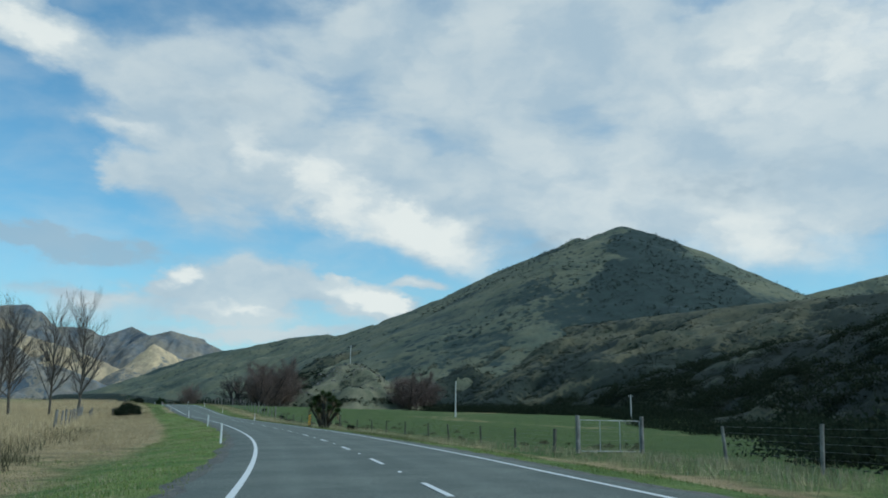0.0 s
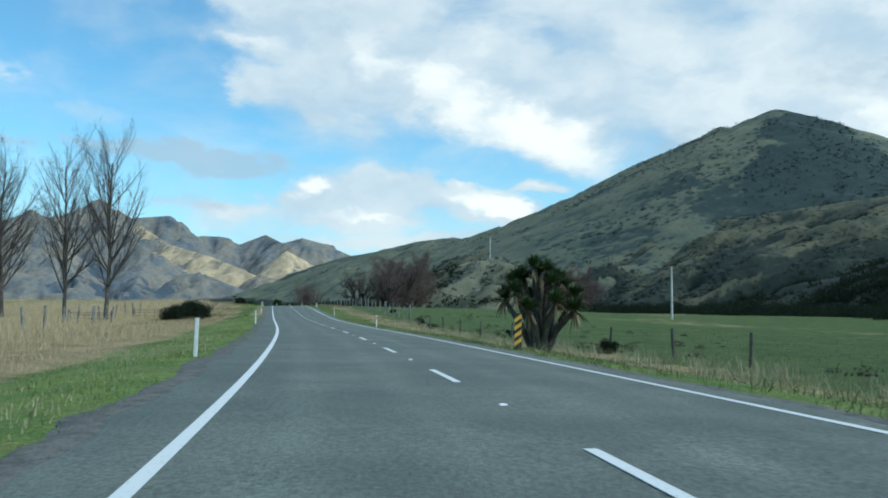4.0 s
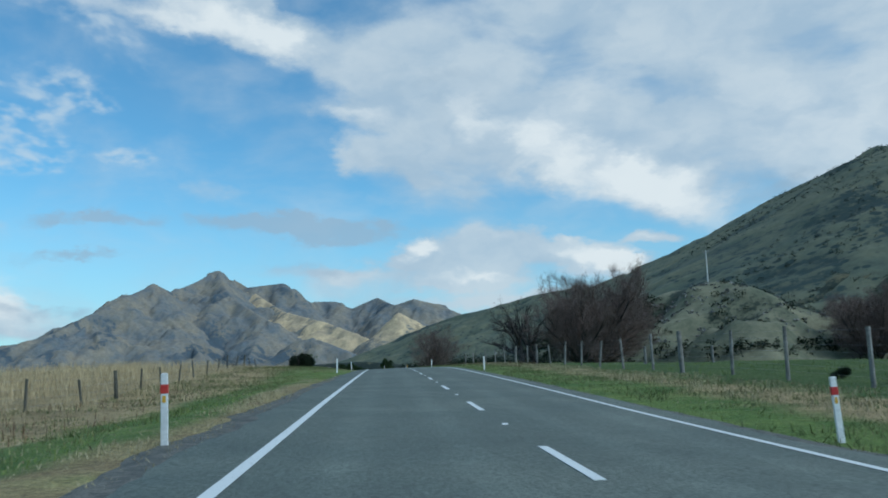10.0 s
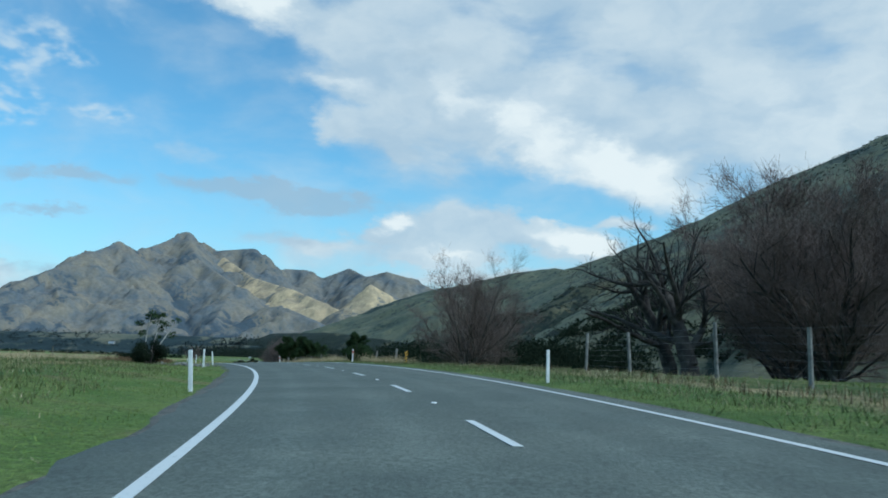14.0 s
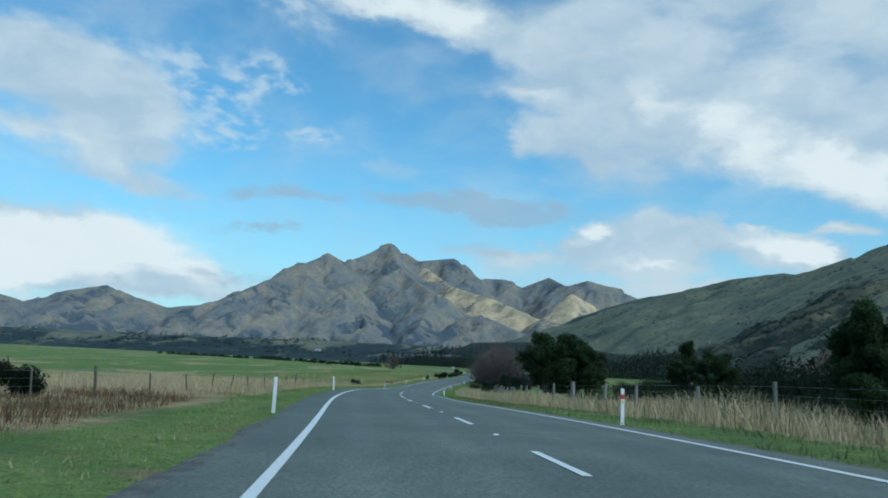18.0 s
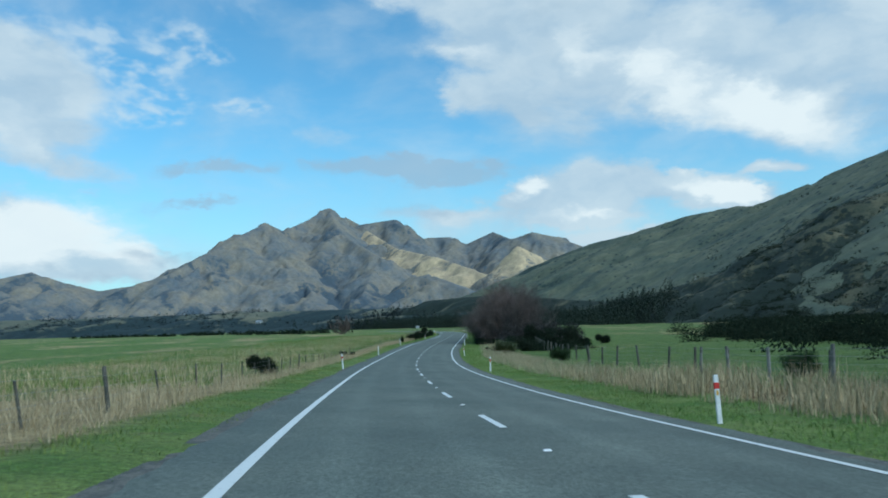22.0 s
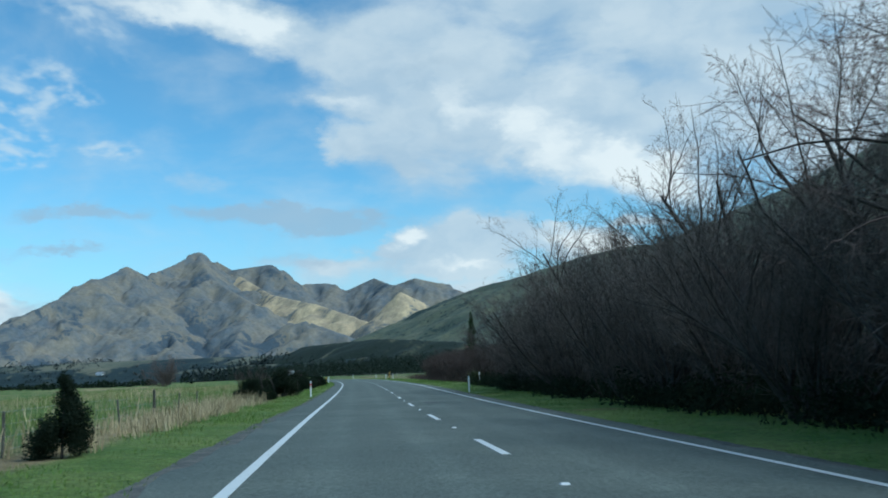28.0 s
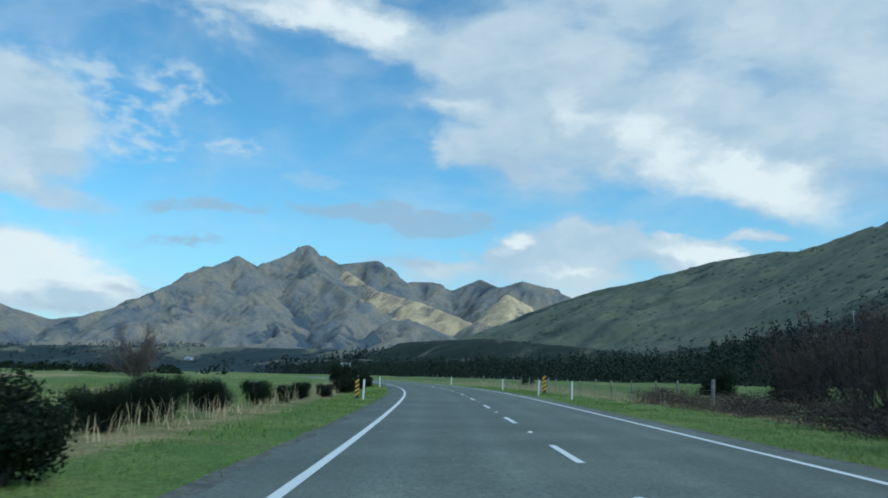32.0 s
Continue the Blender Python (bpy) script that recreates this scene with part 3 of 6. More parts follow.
def ground_at(s, u):
    x, y = on_road(np.atleast_1d(np.asarray(s, float)), np.atleast_1d(np.asarray(u, float)))
    return x, y, ground_height(np.atleast_1d(np.asarray(s, float)), np.atleast_1d(np.asarray(u, float)), x, y)


def spot(s, u, turn=0.0, scale=1.0, sink=0.0):
    """Pose of a thing that stands on the ground beside the road, turned from the road's heading."""
    x, y, z = ground_at(s, u)
    th = math.degrees(float(np.interp(s, RS, RTH)))
    return pose(float(x[0]), float(y[0]), float(z[0]) - sink, 0, 0, th + turn) @ Matrix.Diagonal((scale, scale, scale, 1))


def spaced(near, far, fine, growth):
    """Coordinates: fine steps inside, then growing steps out to far."""
    a = list(np.arange(near[0], near[1] + fine, fine))
    for end, sign in ((far[1], 1), (far[0], -1)):
        p, d = (a[-1] if sign > 0 else a[0]), fine
        while (end - p) * sign > 0:
            d *= growth
            p += sign * d
            if sign > 0:
                a.append(p)
            else:
                a.insert(0, p)
    return np.array(a)


LEAN = 0.43                                      # the sheet's own axis follows the valley
_p, _q = spaced((-75, 75), (-4600, 4600), 1.5, 1.16), spaced((-20, 830), (-1500, 4700), 1.7, 1.14)
P, Q = np.meshgrid(_p, _q)
P, Q = P.ravel() + 18.0 * np.sin(np.clip(Q.ravel(), 0, 800) / 800 * math.pi) * 0, Q.ravel()
GX, GY = P * math.cos(LEAN) - Q * math.sin(LEAN), P * math.sin(LEAN) + Q * math.cos(LEAN)
GS, GU = off_road(GX, GY)
GZ = ground_height(GS, GU, GX, GY)
me = mesh_of("ground", np.stack([GX, GY, GZ], 1), grid_faces(len(_p), len(_q)), M["ground"], True)


def straw_cover(s, u, x, y):
    """How dry the cover is: green verge, straw strip, then pasture or straw field."""
    out = np.where(u < 0, SEAL_L - u, u - SEAL_R)
    strip = np.clip(1 - np.abs(out - np.where(u < 0, np.interp(s, [300, 380, 545, 600], [6.0, 3.2, 2.9, 3.4]), 5.0)) / np.where(u < 0, np.interp(s, [300, 380, 545, 600], [3.0, 1.9, 1.7, 1.7]), 3.0), 0, 1)
    left_dry = np.interp(s, [0, 60, 120, 225, 270, 330, 400, 520, 560], [0.42, 0.7, 0.75, 0.9, 0.35, 0.55, 0.42, 0.34, 0.22])
    right_dry = np.interp(s, [0, 60, 100, 250, 300, 420, 520], [0.3, 0.05, 0.0, 0.05, 0.3, 0.05, 0.1])
    base = np.where(u < 0, left_dry, right_dry) * np.clip((out - 3.0) / 3.0, 0, 1)
    rows = 0.22 * np.sin(out / 7.0 + 2 * fbm(x / 30, y / 30, 3, 4)) * np.clip((out - 12) / 20, 0, 1)
    edge = np.clip((1.7 - out) / 0.8, 0, 1) * (u < 0) * np.interp(s, [168, 182, 214, 226], [0, 1, 1, 0])
    tan_strip = np.clip((out - 2) / 1.5, 0, 1) * np.clip((24 - out) / 6, 0, 1) * (u < 0) * np.interp(s, [350, 372, 440, 465], [0, 0.9, 0.9, 0])
    bare = np.clip(1.6 - np.minimum(np.hypot((s - 323) / 4.5, (u + 6.2) / 0.8), np.hypot((s - 628) / 4.0, (u + 5.9) / 0.7)), 0, 1)
    return np.clip(np.maximum.reduce([base + rows, strip * 0.75, edge, tan_strip, bare]), 0, 1) + 0.10


attach(me, "cover", straw_cover(GS, GU, GX, GY))
_out = np.where(GU < 0, SEAL_L - GU, GU - SEAL_R)
_wide = np.where(GU < 0, np.interp(GS, [0, 60, 120, 185, 262, 300, 330, 420, 540, 590], [2.0, 4.4, 4.6, 3.4, 4.0, 4.0, 3.2, 1.9, 1.9, 2.4]), np.interp(GS, [0, 60, 120, 330, 440, 600], [3.0, 3.0, 2.6, 2.6, 4.0, 4.5]))
attach(me, "lush", np.clip((GU - 9) / 3, 0, 1) * np.interp(GS, [40, 60, 280, 310], [0.3, 1.0, 1.0, 0.3]))
attach(me, "fresh", np.clip((_wide - _out) / 1.2 + 0.5, 0, 1) * np.where(GU < 0, np.interp(GS, [20, 70, 165, 185, 215, 235, 290, 320], [0.62, 0.75, 1.0, 0.35, 0.35, 0.8, 0.8, 1.0]), np.interp(GS, [20, 70, 180, 215, 290, 330, 420, 445], [0.3, 0.7, 0.6, 0.45, 0.4, 0.4, 0.6, 1.0])))
tagged(new("ground", me), "flat valley pasture, green with straw-coloured patches", "ground", kind="structure")

# ---------------------------------------------------------------- the road
_s = np.arange(-58.0, 930.0, 2.0)
_cross = np.array([SEAL_L - 0.25, SEAL_L, EDGE_L, -2.0, 0.0, 2.0, EDGE_R, SEAL_R, SEAL_R + 0.25])
_rise = np.array([-0.12, -0.035, -0.02, 0.0, 0.015, 0.0, -0.02, -0.035, -0.12])


def ribbon(name, s, us, zs, mat, wobble=0.0):
    S, U = np.meshgrid(s, us, indexing="ij")
    Z = np.interp(S, RS, RZ) + tilt(S, U) + np.asarray(zs)
    if wobble:
        U = U.copy()
        U[:, :2] += wobble * fbm(S[:, :2] / 1.3, U[:, :2] * 0 + 3, 4, 11)
        U[:, -2:] += wobble * fbm(S[:, -2:] / 1.3, U[:, -2:] * 0 + 8, 4, 12)
    x, y = on_road(S.ravel(), U.ravel())
    return mesh_of(name, np.stack([x, y, Z.ravel()], 1), grid_faces(len(us), len(s))[:, ::-1], mat, True)


_fine = np.arange(-58.0, 930.0, 0.5)
_road = ribbon("road", _fine, _cross, _rise, M["asphalt"], 0.16)
attach(_road, "across", np.tile(_cross, len(_fine)))
road = tagged(new("road", _road), "two-lane grey chip-seal road with worn wheel tracks", "road", kind="structure")


def surface(u):
    return float(np.interp(u, _cross, _rise))


for side, u in (("left", EDGE_L), ("right", EDGE_R)):
    z = surface(u)
    me = ribbon("edge_line", np.arange(-50.0, 920.0, 1.0), np.array([u - 0.075, u + 0.075]), [z + 0.009, z + 0.009], M["paint"])
    part("edge_line", me, None, road, "solid white edge line")


def dash_mesh():
    bm = bmesh.new()
    a = bmesh.ops.create_cube(bm, size=1.0)["verts"]
    bmesh.ops.scale(bm, vec=(0.13, 3.0, 0.008), verts=a)
    bmesh.ops.translate(bm, vec=(0, 1.5, 0.022), verts=a)
    me = bpy.data.meshes.new("centre_dash")
    bm.to_mesh(me)
    bm.free()
    me.materials.append(M["paint"])
    return me


def stud_mesh():
    bm = bmesh.new()
    a = bmesh.ops.create_cube(bm, size=1.0)["verts"]
    bmesh.ops.scale(bm, vec=(0.11, 0.10, 0.02), verts=a)
    for v in a:
        if v.co.z > 0:
            v.co.x *= 0.75
            v.co.y *= 0.6
        v.co.z += 0.027
    me = bpy.data.meshes.new("road_stud")
    bm.to_mesh(me)
    bm.free()
    me.materials.append(M["white"])
    return me


_dash, _stud = dash_mesh(), stud_mesh()


def lay(mesh, s, u, name, long):
    x, y = on_road(np.array([s, s + long]), np.array([u, u]))
    z = np.interp([s, s + long], RS, RZ)
    ob = part(name, mesh, None, road)
    ob.matrix_world = pose(float(x[0]), float(y[0]), float(z[0]), math.degrees(math.atan2(z[1] - z[0], long)), 0, math.degrees(math.atan2(-(x[1] - x[0]), y[1] - y[0])))


# tar over a crack, and a dark patch, in the near lane
for name, s0, s1, wide, u0, u1 in (("tar_seam", 305.0, 313.0, 0.022, -3.05, -3.42), ("tar_patch", 299.4, 300.3, 0.16, -2.2, -2.25), ("tar_patch", 601.0, 602.6, 0.35, 0.9, 1.0)):
    _t = np.linspace(s0, s1, 24)
    _u = np.interp(_t, [s0, s1], [u0, u1]) + 0.10 * fbm(_t / 1.6, _t * 0 + 2, 3, 19)
    _w = wide * (0.55 + 0.45 * np.sin(np.linspace(0, math.pi, 24)))
    V = []
    for _k in (-1, 1):
        x, y = on_road(_t, _u + _k * _w)
        V.append(np.stack([x, y, np.interp(_t, RS, RZ) + tilt(_t, _u + _k * _w) + np.interp(_u, _cross, _rise) + 0.006], 1))
    part(name, mesh_of(name, np.concatenate(V), np.stack([np.arange(23), np.arange(1, 24), np.arange(25, 48), np.arange(24, 47)], 1), M["tar"]), None, road, "dark tar")

for k in range(-4, 88):
    lay(_dash, 28.25 + 10 * (k - 1), 0.0, "centre_dash", 3.0)
    lay(_stud, 28.25 + 10 * (k - 1) + 6.5, 0.0, "road_stud", 0.1)


# ---------------------------------------------------------------- hills
def ridge_height(X, Y, ridges, soft):
    """Height of the slopes under crests, how far below the crest, and how far along it. ridges: (points, slope)."""
    Z, D, A = np.full(X.shape, -1e4), np.full(X.shape, 1e4), np.zeros(X.shape)
    for k, (pts, slope) in enumerate(ridges):
        along = 1000.0 * k
        for (x0, y0, z0), (x1, y1, z1) in zip(pts[:-1], pts[1:]):
            dx, dy = x1 - x0, y1 - y0
            n = math.hypot(dx, dy)
            t = np.clip(((X - x0) * dx + (Y - y0) * dy) / (n * n), 0, 1)
            d = np.hypot(X - x0 - t * dx, Y - y0 - t * dy)
            z = z0 + t * (z1 - z0) - slope * d * d / (d + soft)
            turn = np.arctan2(Y - y0 - t * dy, X - x0 - t * dx)
            new_one = z > Z
            D = np.where(new_one, slope * d, D)
            A = np.where(new_one, along + t * n + turn * 0.35 * soft, A)
            Z = np.maximum(Z, z)
            along += n
    return Z, D, A


def hill(name, box, step, ridges, mat, label, rough, size, seed, foot=0.0, warp=0.25, soft=12.0, lumps=0.38, scrubby=None):
    """A hill as a height field over box (x0, x1, y0, y1), carved by gullies that run down from its crests."""
    x = np.arange(box[0], box[1] + step, step)
    y = np.arange(box[2], box[3] + step, step)
    X, Y = np.meshgrid(x, y)
    wx, wy = fbm(X / size, Y / size, 5, seed), fbm(X / size + 31, Y / size - 17, 5, seed + 50)
    Z0, D0, _ = ridge_height(X, Y, ridges, soft)
    k = np.clip(D0 / (rough * 2.5), 0, 1)
    Z, D, A = ridge_height(X + wx * size * warp * k, Y + wy * size * warp * k, ridges, soft)
    rib = ridged(A / size + wx * 0.35, D / (size * 2.2) + wy * 0.35, 4, seed + 9)
    lump = ridged(X / (size * 0.6) + wy * 0.3, Y / (size * 0.6) + wx * 0.3, 5, seed + 19)
    rill = ridged(A / (size * 0.34) + wx * 1.3, D / (size * 1.3) + wy * 1.1, 4, seed + 29)
    mixed = np.clip((1 - lumps) * (0.72 * rib + 0.28 * rill) + lumps * lump, 0, 1)
    Z = Z + (mixed - 0.86) * rough * 2.4 * (0.05 + 0.95 * k) + fbm(X / (size * 0.15), Y / (size * 0.15), 4, seed + 3) * rough * 0.07
    keep = Z > foot - 12
    Z = np.where(Z < foot, foot - (foot - Z) * 0.6, Z)
    F = grid_faces(len(x), len(y))
    F = F[keep.ravel()[F].any(axis=1)]
    me = mesh_of(name, np.stack([X.ravel(), Y.ravel(), Z.ravel()], 1), F, mat, True)
    attach(me, "gully", (np.clip((0.80 - mixed) * 2.2, 0, 1) + (scrubby(X, Y) if scrubby else 0.0)).ravel())
    return tagged(new(name, me), label, "hill" if "hill" in name else "mountain", kind="structure"), (x, y, Z)


MAIN = [(-2680, 2731, 170), (-2574, 2907, 241), (-2573, 3111, 333), (-2575, 3306, 418), (-2596, 3557, 514), (-2604, 3701, 486), (-2579, 3866, 553),
        (-2547, 4033, 635), (-2396, 4092, 540), (-2211, 4140, 559), (-2117, 4167, 493), (-2053, 4177, 453), (-1931, 4203, 450), (-1836, 4212, 408),
        (-1703, 4246, 463), (-1552, 4123, 405), (-1416, 4023, 422), (-1327, 4094, 398), (-1198, 4081, 345), (-977, 4034, 243)]
SPURS = [[(-2596, 3557, 511), (-2365, 3343, 345), (-2102, 3163, 189), (-1909, 2991, 78)], [(-2547, 4033, 628), (-2277, 3707, 454), (-1941, 3500, 302), (-1806, 3117, 118)],
         [(-2596, 3557, 511), (-2499, 3109, 284), (-2343, 2713, 80)], [(-2575, 3306, 418), (-2502, 2839, 180), (-2419, 2497, 44)], [(-1615, 2822, 75), (-1468, 3016, 185), (-1275, 2995, 113)],
         [(-2573, 3111, 333), (-2374, 2963, 161), (-2225, 2772, 57)]]
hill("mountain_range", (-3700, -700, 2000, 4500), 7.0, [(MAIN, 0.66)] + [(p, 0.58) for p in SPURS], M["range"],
     "distant grey-brown tussock mountain range with sharp ribs and gullies, haze in its colour", 12.5, 120.0, 3, warp=0.46, soft=9.0, lumps=0.20)
# spurs that look sunlit by their paler colour alone
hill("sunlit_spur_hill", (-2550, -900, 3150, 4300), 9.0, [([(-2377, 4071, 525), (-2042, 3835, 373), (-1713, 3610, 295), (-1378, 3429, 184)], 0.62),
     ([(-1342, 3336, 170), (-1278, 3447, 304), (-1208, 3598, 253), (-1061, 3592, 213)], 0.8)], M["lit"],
     "tussock spurs below the range, with sunlight painted in as pale straw", 11.0, 80.0, 21, warp=0.3, soft=4.0, lumps=0.05)
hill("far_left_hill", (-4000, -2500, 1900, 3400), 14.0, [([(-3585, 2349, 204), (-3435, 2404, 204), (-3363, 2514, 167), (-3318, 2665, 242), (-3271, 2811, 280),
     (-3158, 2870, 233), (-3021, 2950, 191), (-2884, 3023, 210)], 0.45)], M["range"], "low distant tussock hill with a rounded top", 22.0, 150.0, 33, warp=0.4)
def cone_face(x, y):
    """1 on the scrub-covered face below the cone's summit, 0 elsewhere."""
    down = 1178 - y + 14 * fbm(x / 40, y / 40, 4, 91)
    wander = 26 * fbm(x / 55, y / 55, 4, 92)
    return np.clip(down / 30, 0, 1) * np.clip((x - 226 + down * 0.34 + wander) / 22, 0, 1) * np.clip((292 + down * 0.16 + wander - x) / 30, 0, 1) * np.clip((y - 690) / 60, 0, 1)


_, CONE = hill("cone_hill", (-700, 1250, 560, 2350), 6.0, [([(231, 1174, 284), (224, 1330, 292), (214, 1480, 336), (139, 1580, 315), (50, 1650, 276), (-45, 1725, 250), (-140, 1790, 226), (-255, 1800, 186)], 0.52),
     ([(231, 1174, 284), (288, 1140, 247), (360, 1170, 206), (430, 1210, 184), (505, 1290, 188), (577, 1475, 225), (790, 1520, 283)], 0.62),
     ([(231, 1174, 284), (212, 980, 172), (190, 830, 75), (180, 730, 20)], 0.55), ([(43, 1679, 276), (-40, 1430, 120), (-90, 1200, 36)], 0.52)], M["hill"],
     "steep cone-shaped hill of dull green tussock and dark scrub", 7.0, 75.0, 41, warp=0.10, soft=22.0, lumps=0.12, scrubby=cone_face)
hill("far_right_hill", (-1350, 200, 1400, 2850), 9.0, [([(-256, 1773, 168.3), (-286, 1873, 190.1), (-306, 1915, 197.7), (-392, 1973, 195.2), (-523, 2098, 182.6), (-637, 2163, 172.5), (-719, 2223, 159.9), (-800, 2283, 126.3), (-931, 2344, 86.8), (-1092, 2428, 22.1)], 0.45)],
     M["hill"], "long green-brown hill that falls towards the valley", 7.0, 70.0, 55, warp=0.3, soft=30.0, lumps=0.12)
_, NEAR = hill("near_scrub_hill", (-760, 760, 420, 1620), 4.5, [([(420, 600, 110.8), (230, 720, 103.3), (120, 830, 99), (-115, 985, 84)], 0.42), ([(-115, 985, 84), (-209, 983, 44)], 0.62),
     ([(-209, 983, 44), (-253, 1060, 35.5), (-314, 1173, 28), (-397, 1300, 24), (-560, 1354, 39.4), (-680, 1413, 37.5)], 0.4), ([(120, 830, 99), (60, 700, 49.7), (20, 600, 14.9)], 0.45), ([(230, 720, 103.3), (180, 600, 54.4), (120, 500, 16.8)], 0.4)], M["scrubhill"],
     "near hillside of tussock and dark scrub above the valley floor", 7.0, 42.0, 61, warp=0.4)
_, TERRACE = hill("valley_terrace_hill", (-2100, -480, 900, 2100), 12.0, [([(-2150, 1150, 33.8), (-1530, 1310, 32.2), (-1240, 1370, 30.6), (-1010, 1430, 32.2), (-800, 1440, 30.6), (-640, 1420, 27.4), (-560, 1360, 29)], 0.22)], M["terrace"],
     "low dark terrace across the valley floor", 6.0, 70.0, 77, warp=0.4, soft=20.0)
_, BANK = hill("dark_bank_hill", (30, 420, -80, 640), 3.5, [([(190, -40, 34.4), (160, 120, 36.4), (125, 233, 32.5), (104, 300, 28.6), (85, 370, 23.8), (75, 450, 17)], 0.42), ([(330, 628, 92.6), (234, 692, 68.4), (174, 741, 53.8)], 0.4)],
     M["darkscrub"], "dark scrub-covered bank beside the paddock", 5.0, 30.0, 71, warp=0.4)
_, KNOLL = hill("rocky_knoll_hill", (-150, 10, 315, 470), 1.5, [([(-96, 412, 15), (-84, 402, 20.0), (-62, 388, 25.2), (-50, 377, 26), (-44, 364, 23), (-37, 357, 17), (-31, 352, 11.5)], 0.62),
     ([(-50, 377, 26), (-58, 362, 18), (-63, 352, 11)], 0.6)], M["knoll"],
     "small rocky grass knoll with scrub on its back", 2.2, 11.0, 83, foot=4.0, warp=0.4, soft=6.0)


# ---------------------------------------------------------------- plants
def tubes(name, segs, mat, sides=4):
    """One mesh of tapered rods. segs: rows of x0 y0 z0 r0 x1 y1 z1 r1."""
    a = np.asarray(segs, float)
    p, q = a[:, 0:3], a[:, 4:7]
    d = q - p
    d /= np.linalg.norm(d, axis=1)[:, None] + 1e-9
    up = np.where(np.abs(d[:, 2:3]) > 0.9, np.array([[1.0, 0, 0]]), np.array([[0, 0, 1.0]]))
    e = np.cross(d, up)
    e /= np.linalg.norm(e, axis=1)[:, None]
    g = np.cross(d, e)
    ang = np.arange(sides) * 2 * math.pi / sides
    ring = e[:, None, :] * np.cos(ang)[None, :, None] + g[:, None, :] * np.sin(ang)[None, :, None]
    v = np.concatenate([p[:, None, :] + ring * a[:, 3][:, None, None], q[:, None, :] + ring * a[:, 7][:, None, None]], axis=1).reshape(-1, 3)
    base = np.arange(len(a))[:, None] * 2 * sides
    k = np.arange(sides)
    f = np.stack([base + k, base + (k + 1) % sides, base + sides + (k + 1) % sides, base + sides + k], axis=2).reshape(-1, 4)
    return mesh_of(name, v, f, mat, True)


def unit(v):
    return v / (np.linalg.norm(v) + 1e-9)


def grow(rng, segs, p, d, length, r, level, top, form, low=0.18, thin=0.004):
    """One limb and all that grows from it. form: per level (pieces, children, spread, length ratio, wander, lift)."""
    pieces, kids, spread, ratio, wander, lift = form[level]
    p, d = np.array(p, float), unit(np.array(d, float))
    pts = [(p, r, d)]
    for i in range(pieces):
        d = unit(d + rng.normal(0, wander, 3) + np.array([0, 0, lift]))
        q = p + d * length / pieces
        r1 = max(r * (1 - (i + 1) / pieces * (0.75 if level < top else 0.85)), thin)
        segs[level].append((*p, pts[-1][1], *q, r1))
        p = q
        pts.append((p, r1, d))
    if level == top:
        return
    for j in range(kids):
        f = (low if level == 0 else 0.12) + (j + rng.random()) / kids * (1.0 - low if level == 0 else 0.86)
        k = min(int(f * pieces), pieces - 1)
        a, b = pts[k], pts[k + 1]
        w = f * pieces - k
        w = min(max(w, 0), 1)
        q = a[0] * (1 - w) + b[0] * w
        side = unit(np.cross(b[2], rng.normal(0, 1, 3)))
        ang = spread * rng.uniform(0.7, 1.3)
        nd_ = b[2] * math.cos(ang) + side * math.sin(ang)
        grow(rng, segs, q, nd_, length * ratio * rng.uniform(0.65, 1.2) * (1.12 - 0.55 * f), max(b[1] * rng.uniform(0.45, 0.7), thin * 1.25), level + 1, top, form, low, thin)


def bare_tree(name, label, category, seed, stems, height, radius, form, barks, group="", thin=0.004, fan=0.40, haze=0):
    """A leafless tree: trunk and limbs in one mesh, the twigs in another. Built about the origin."""
    rng = np.random.default_rng(seed)
    segs = [[] for _ in form]
    for i in range(stems):
        lean = rng.normal(0, 0.10 if stems == 1 else (0.24 if stems < 5 else fan), 2)
        off = rng.normal(0, 0.0 if stems == 1 else 0.35, 2)
        grow(rng, segs, (off[0], off[1], -0.3), (lean[0], lean[1], 1.0), height * rng.uniform(0.8, 1.0), radius * rng.uniform(0.75, 1.0), 0, len(form) - 1, form, 0.18 if stems < 5 else 0.03, thin)
    ob = thing(name, label, category, group)
    part("trunk", tubes("trunk", segs[0] + segs[1], barks[0], 5), None, ob)
    rest = [s for k in segs[2:] for s in k]
    if haze:
        a = np.asarray(rest)[:, 4:7]
        a = a[rng.integers(0, len(a), haze)] + rng.normal(0, 0.12, (haze, 3))
        d = rng.normal(0, 0.55, (haze, 3)) + a * np.array([0.10, 0.10, 0.04]) + np.array([0, 0, 0.35])
        d *= (rng.uniform(0.35, 1.0, haze) * height * 0.10 / (np.linalg.norm(d, axis=1) + 1e-6))[:, None]
        a[:, 2] = np.maximum(a[:, 2], 0.1)
        r = np.full((haze, 1), thin)
        rest += [tuple(k) for k in np.concatenate([a, r, a + d, r * 0.5], 1)]
    part("crown", tubes("crown", rest, barks[1], 3), None, ob)
    return ob


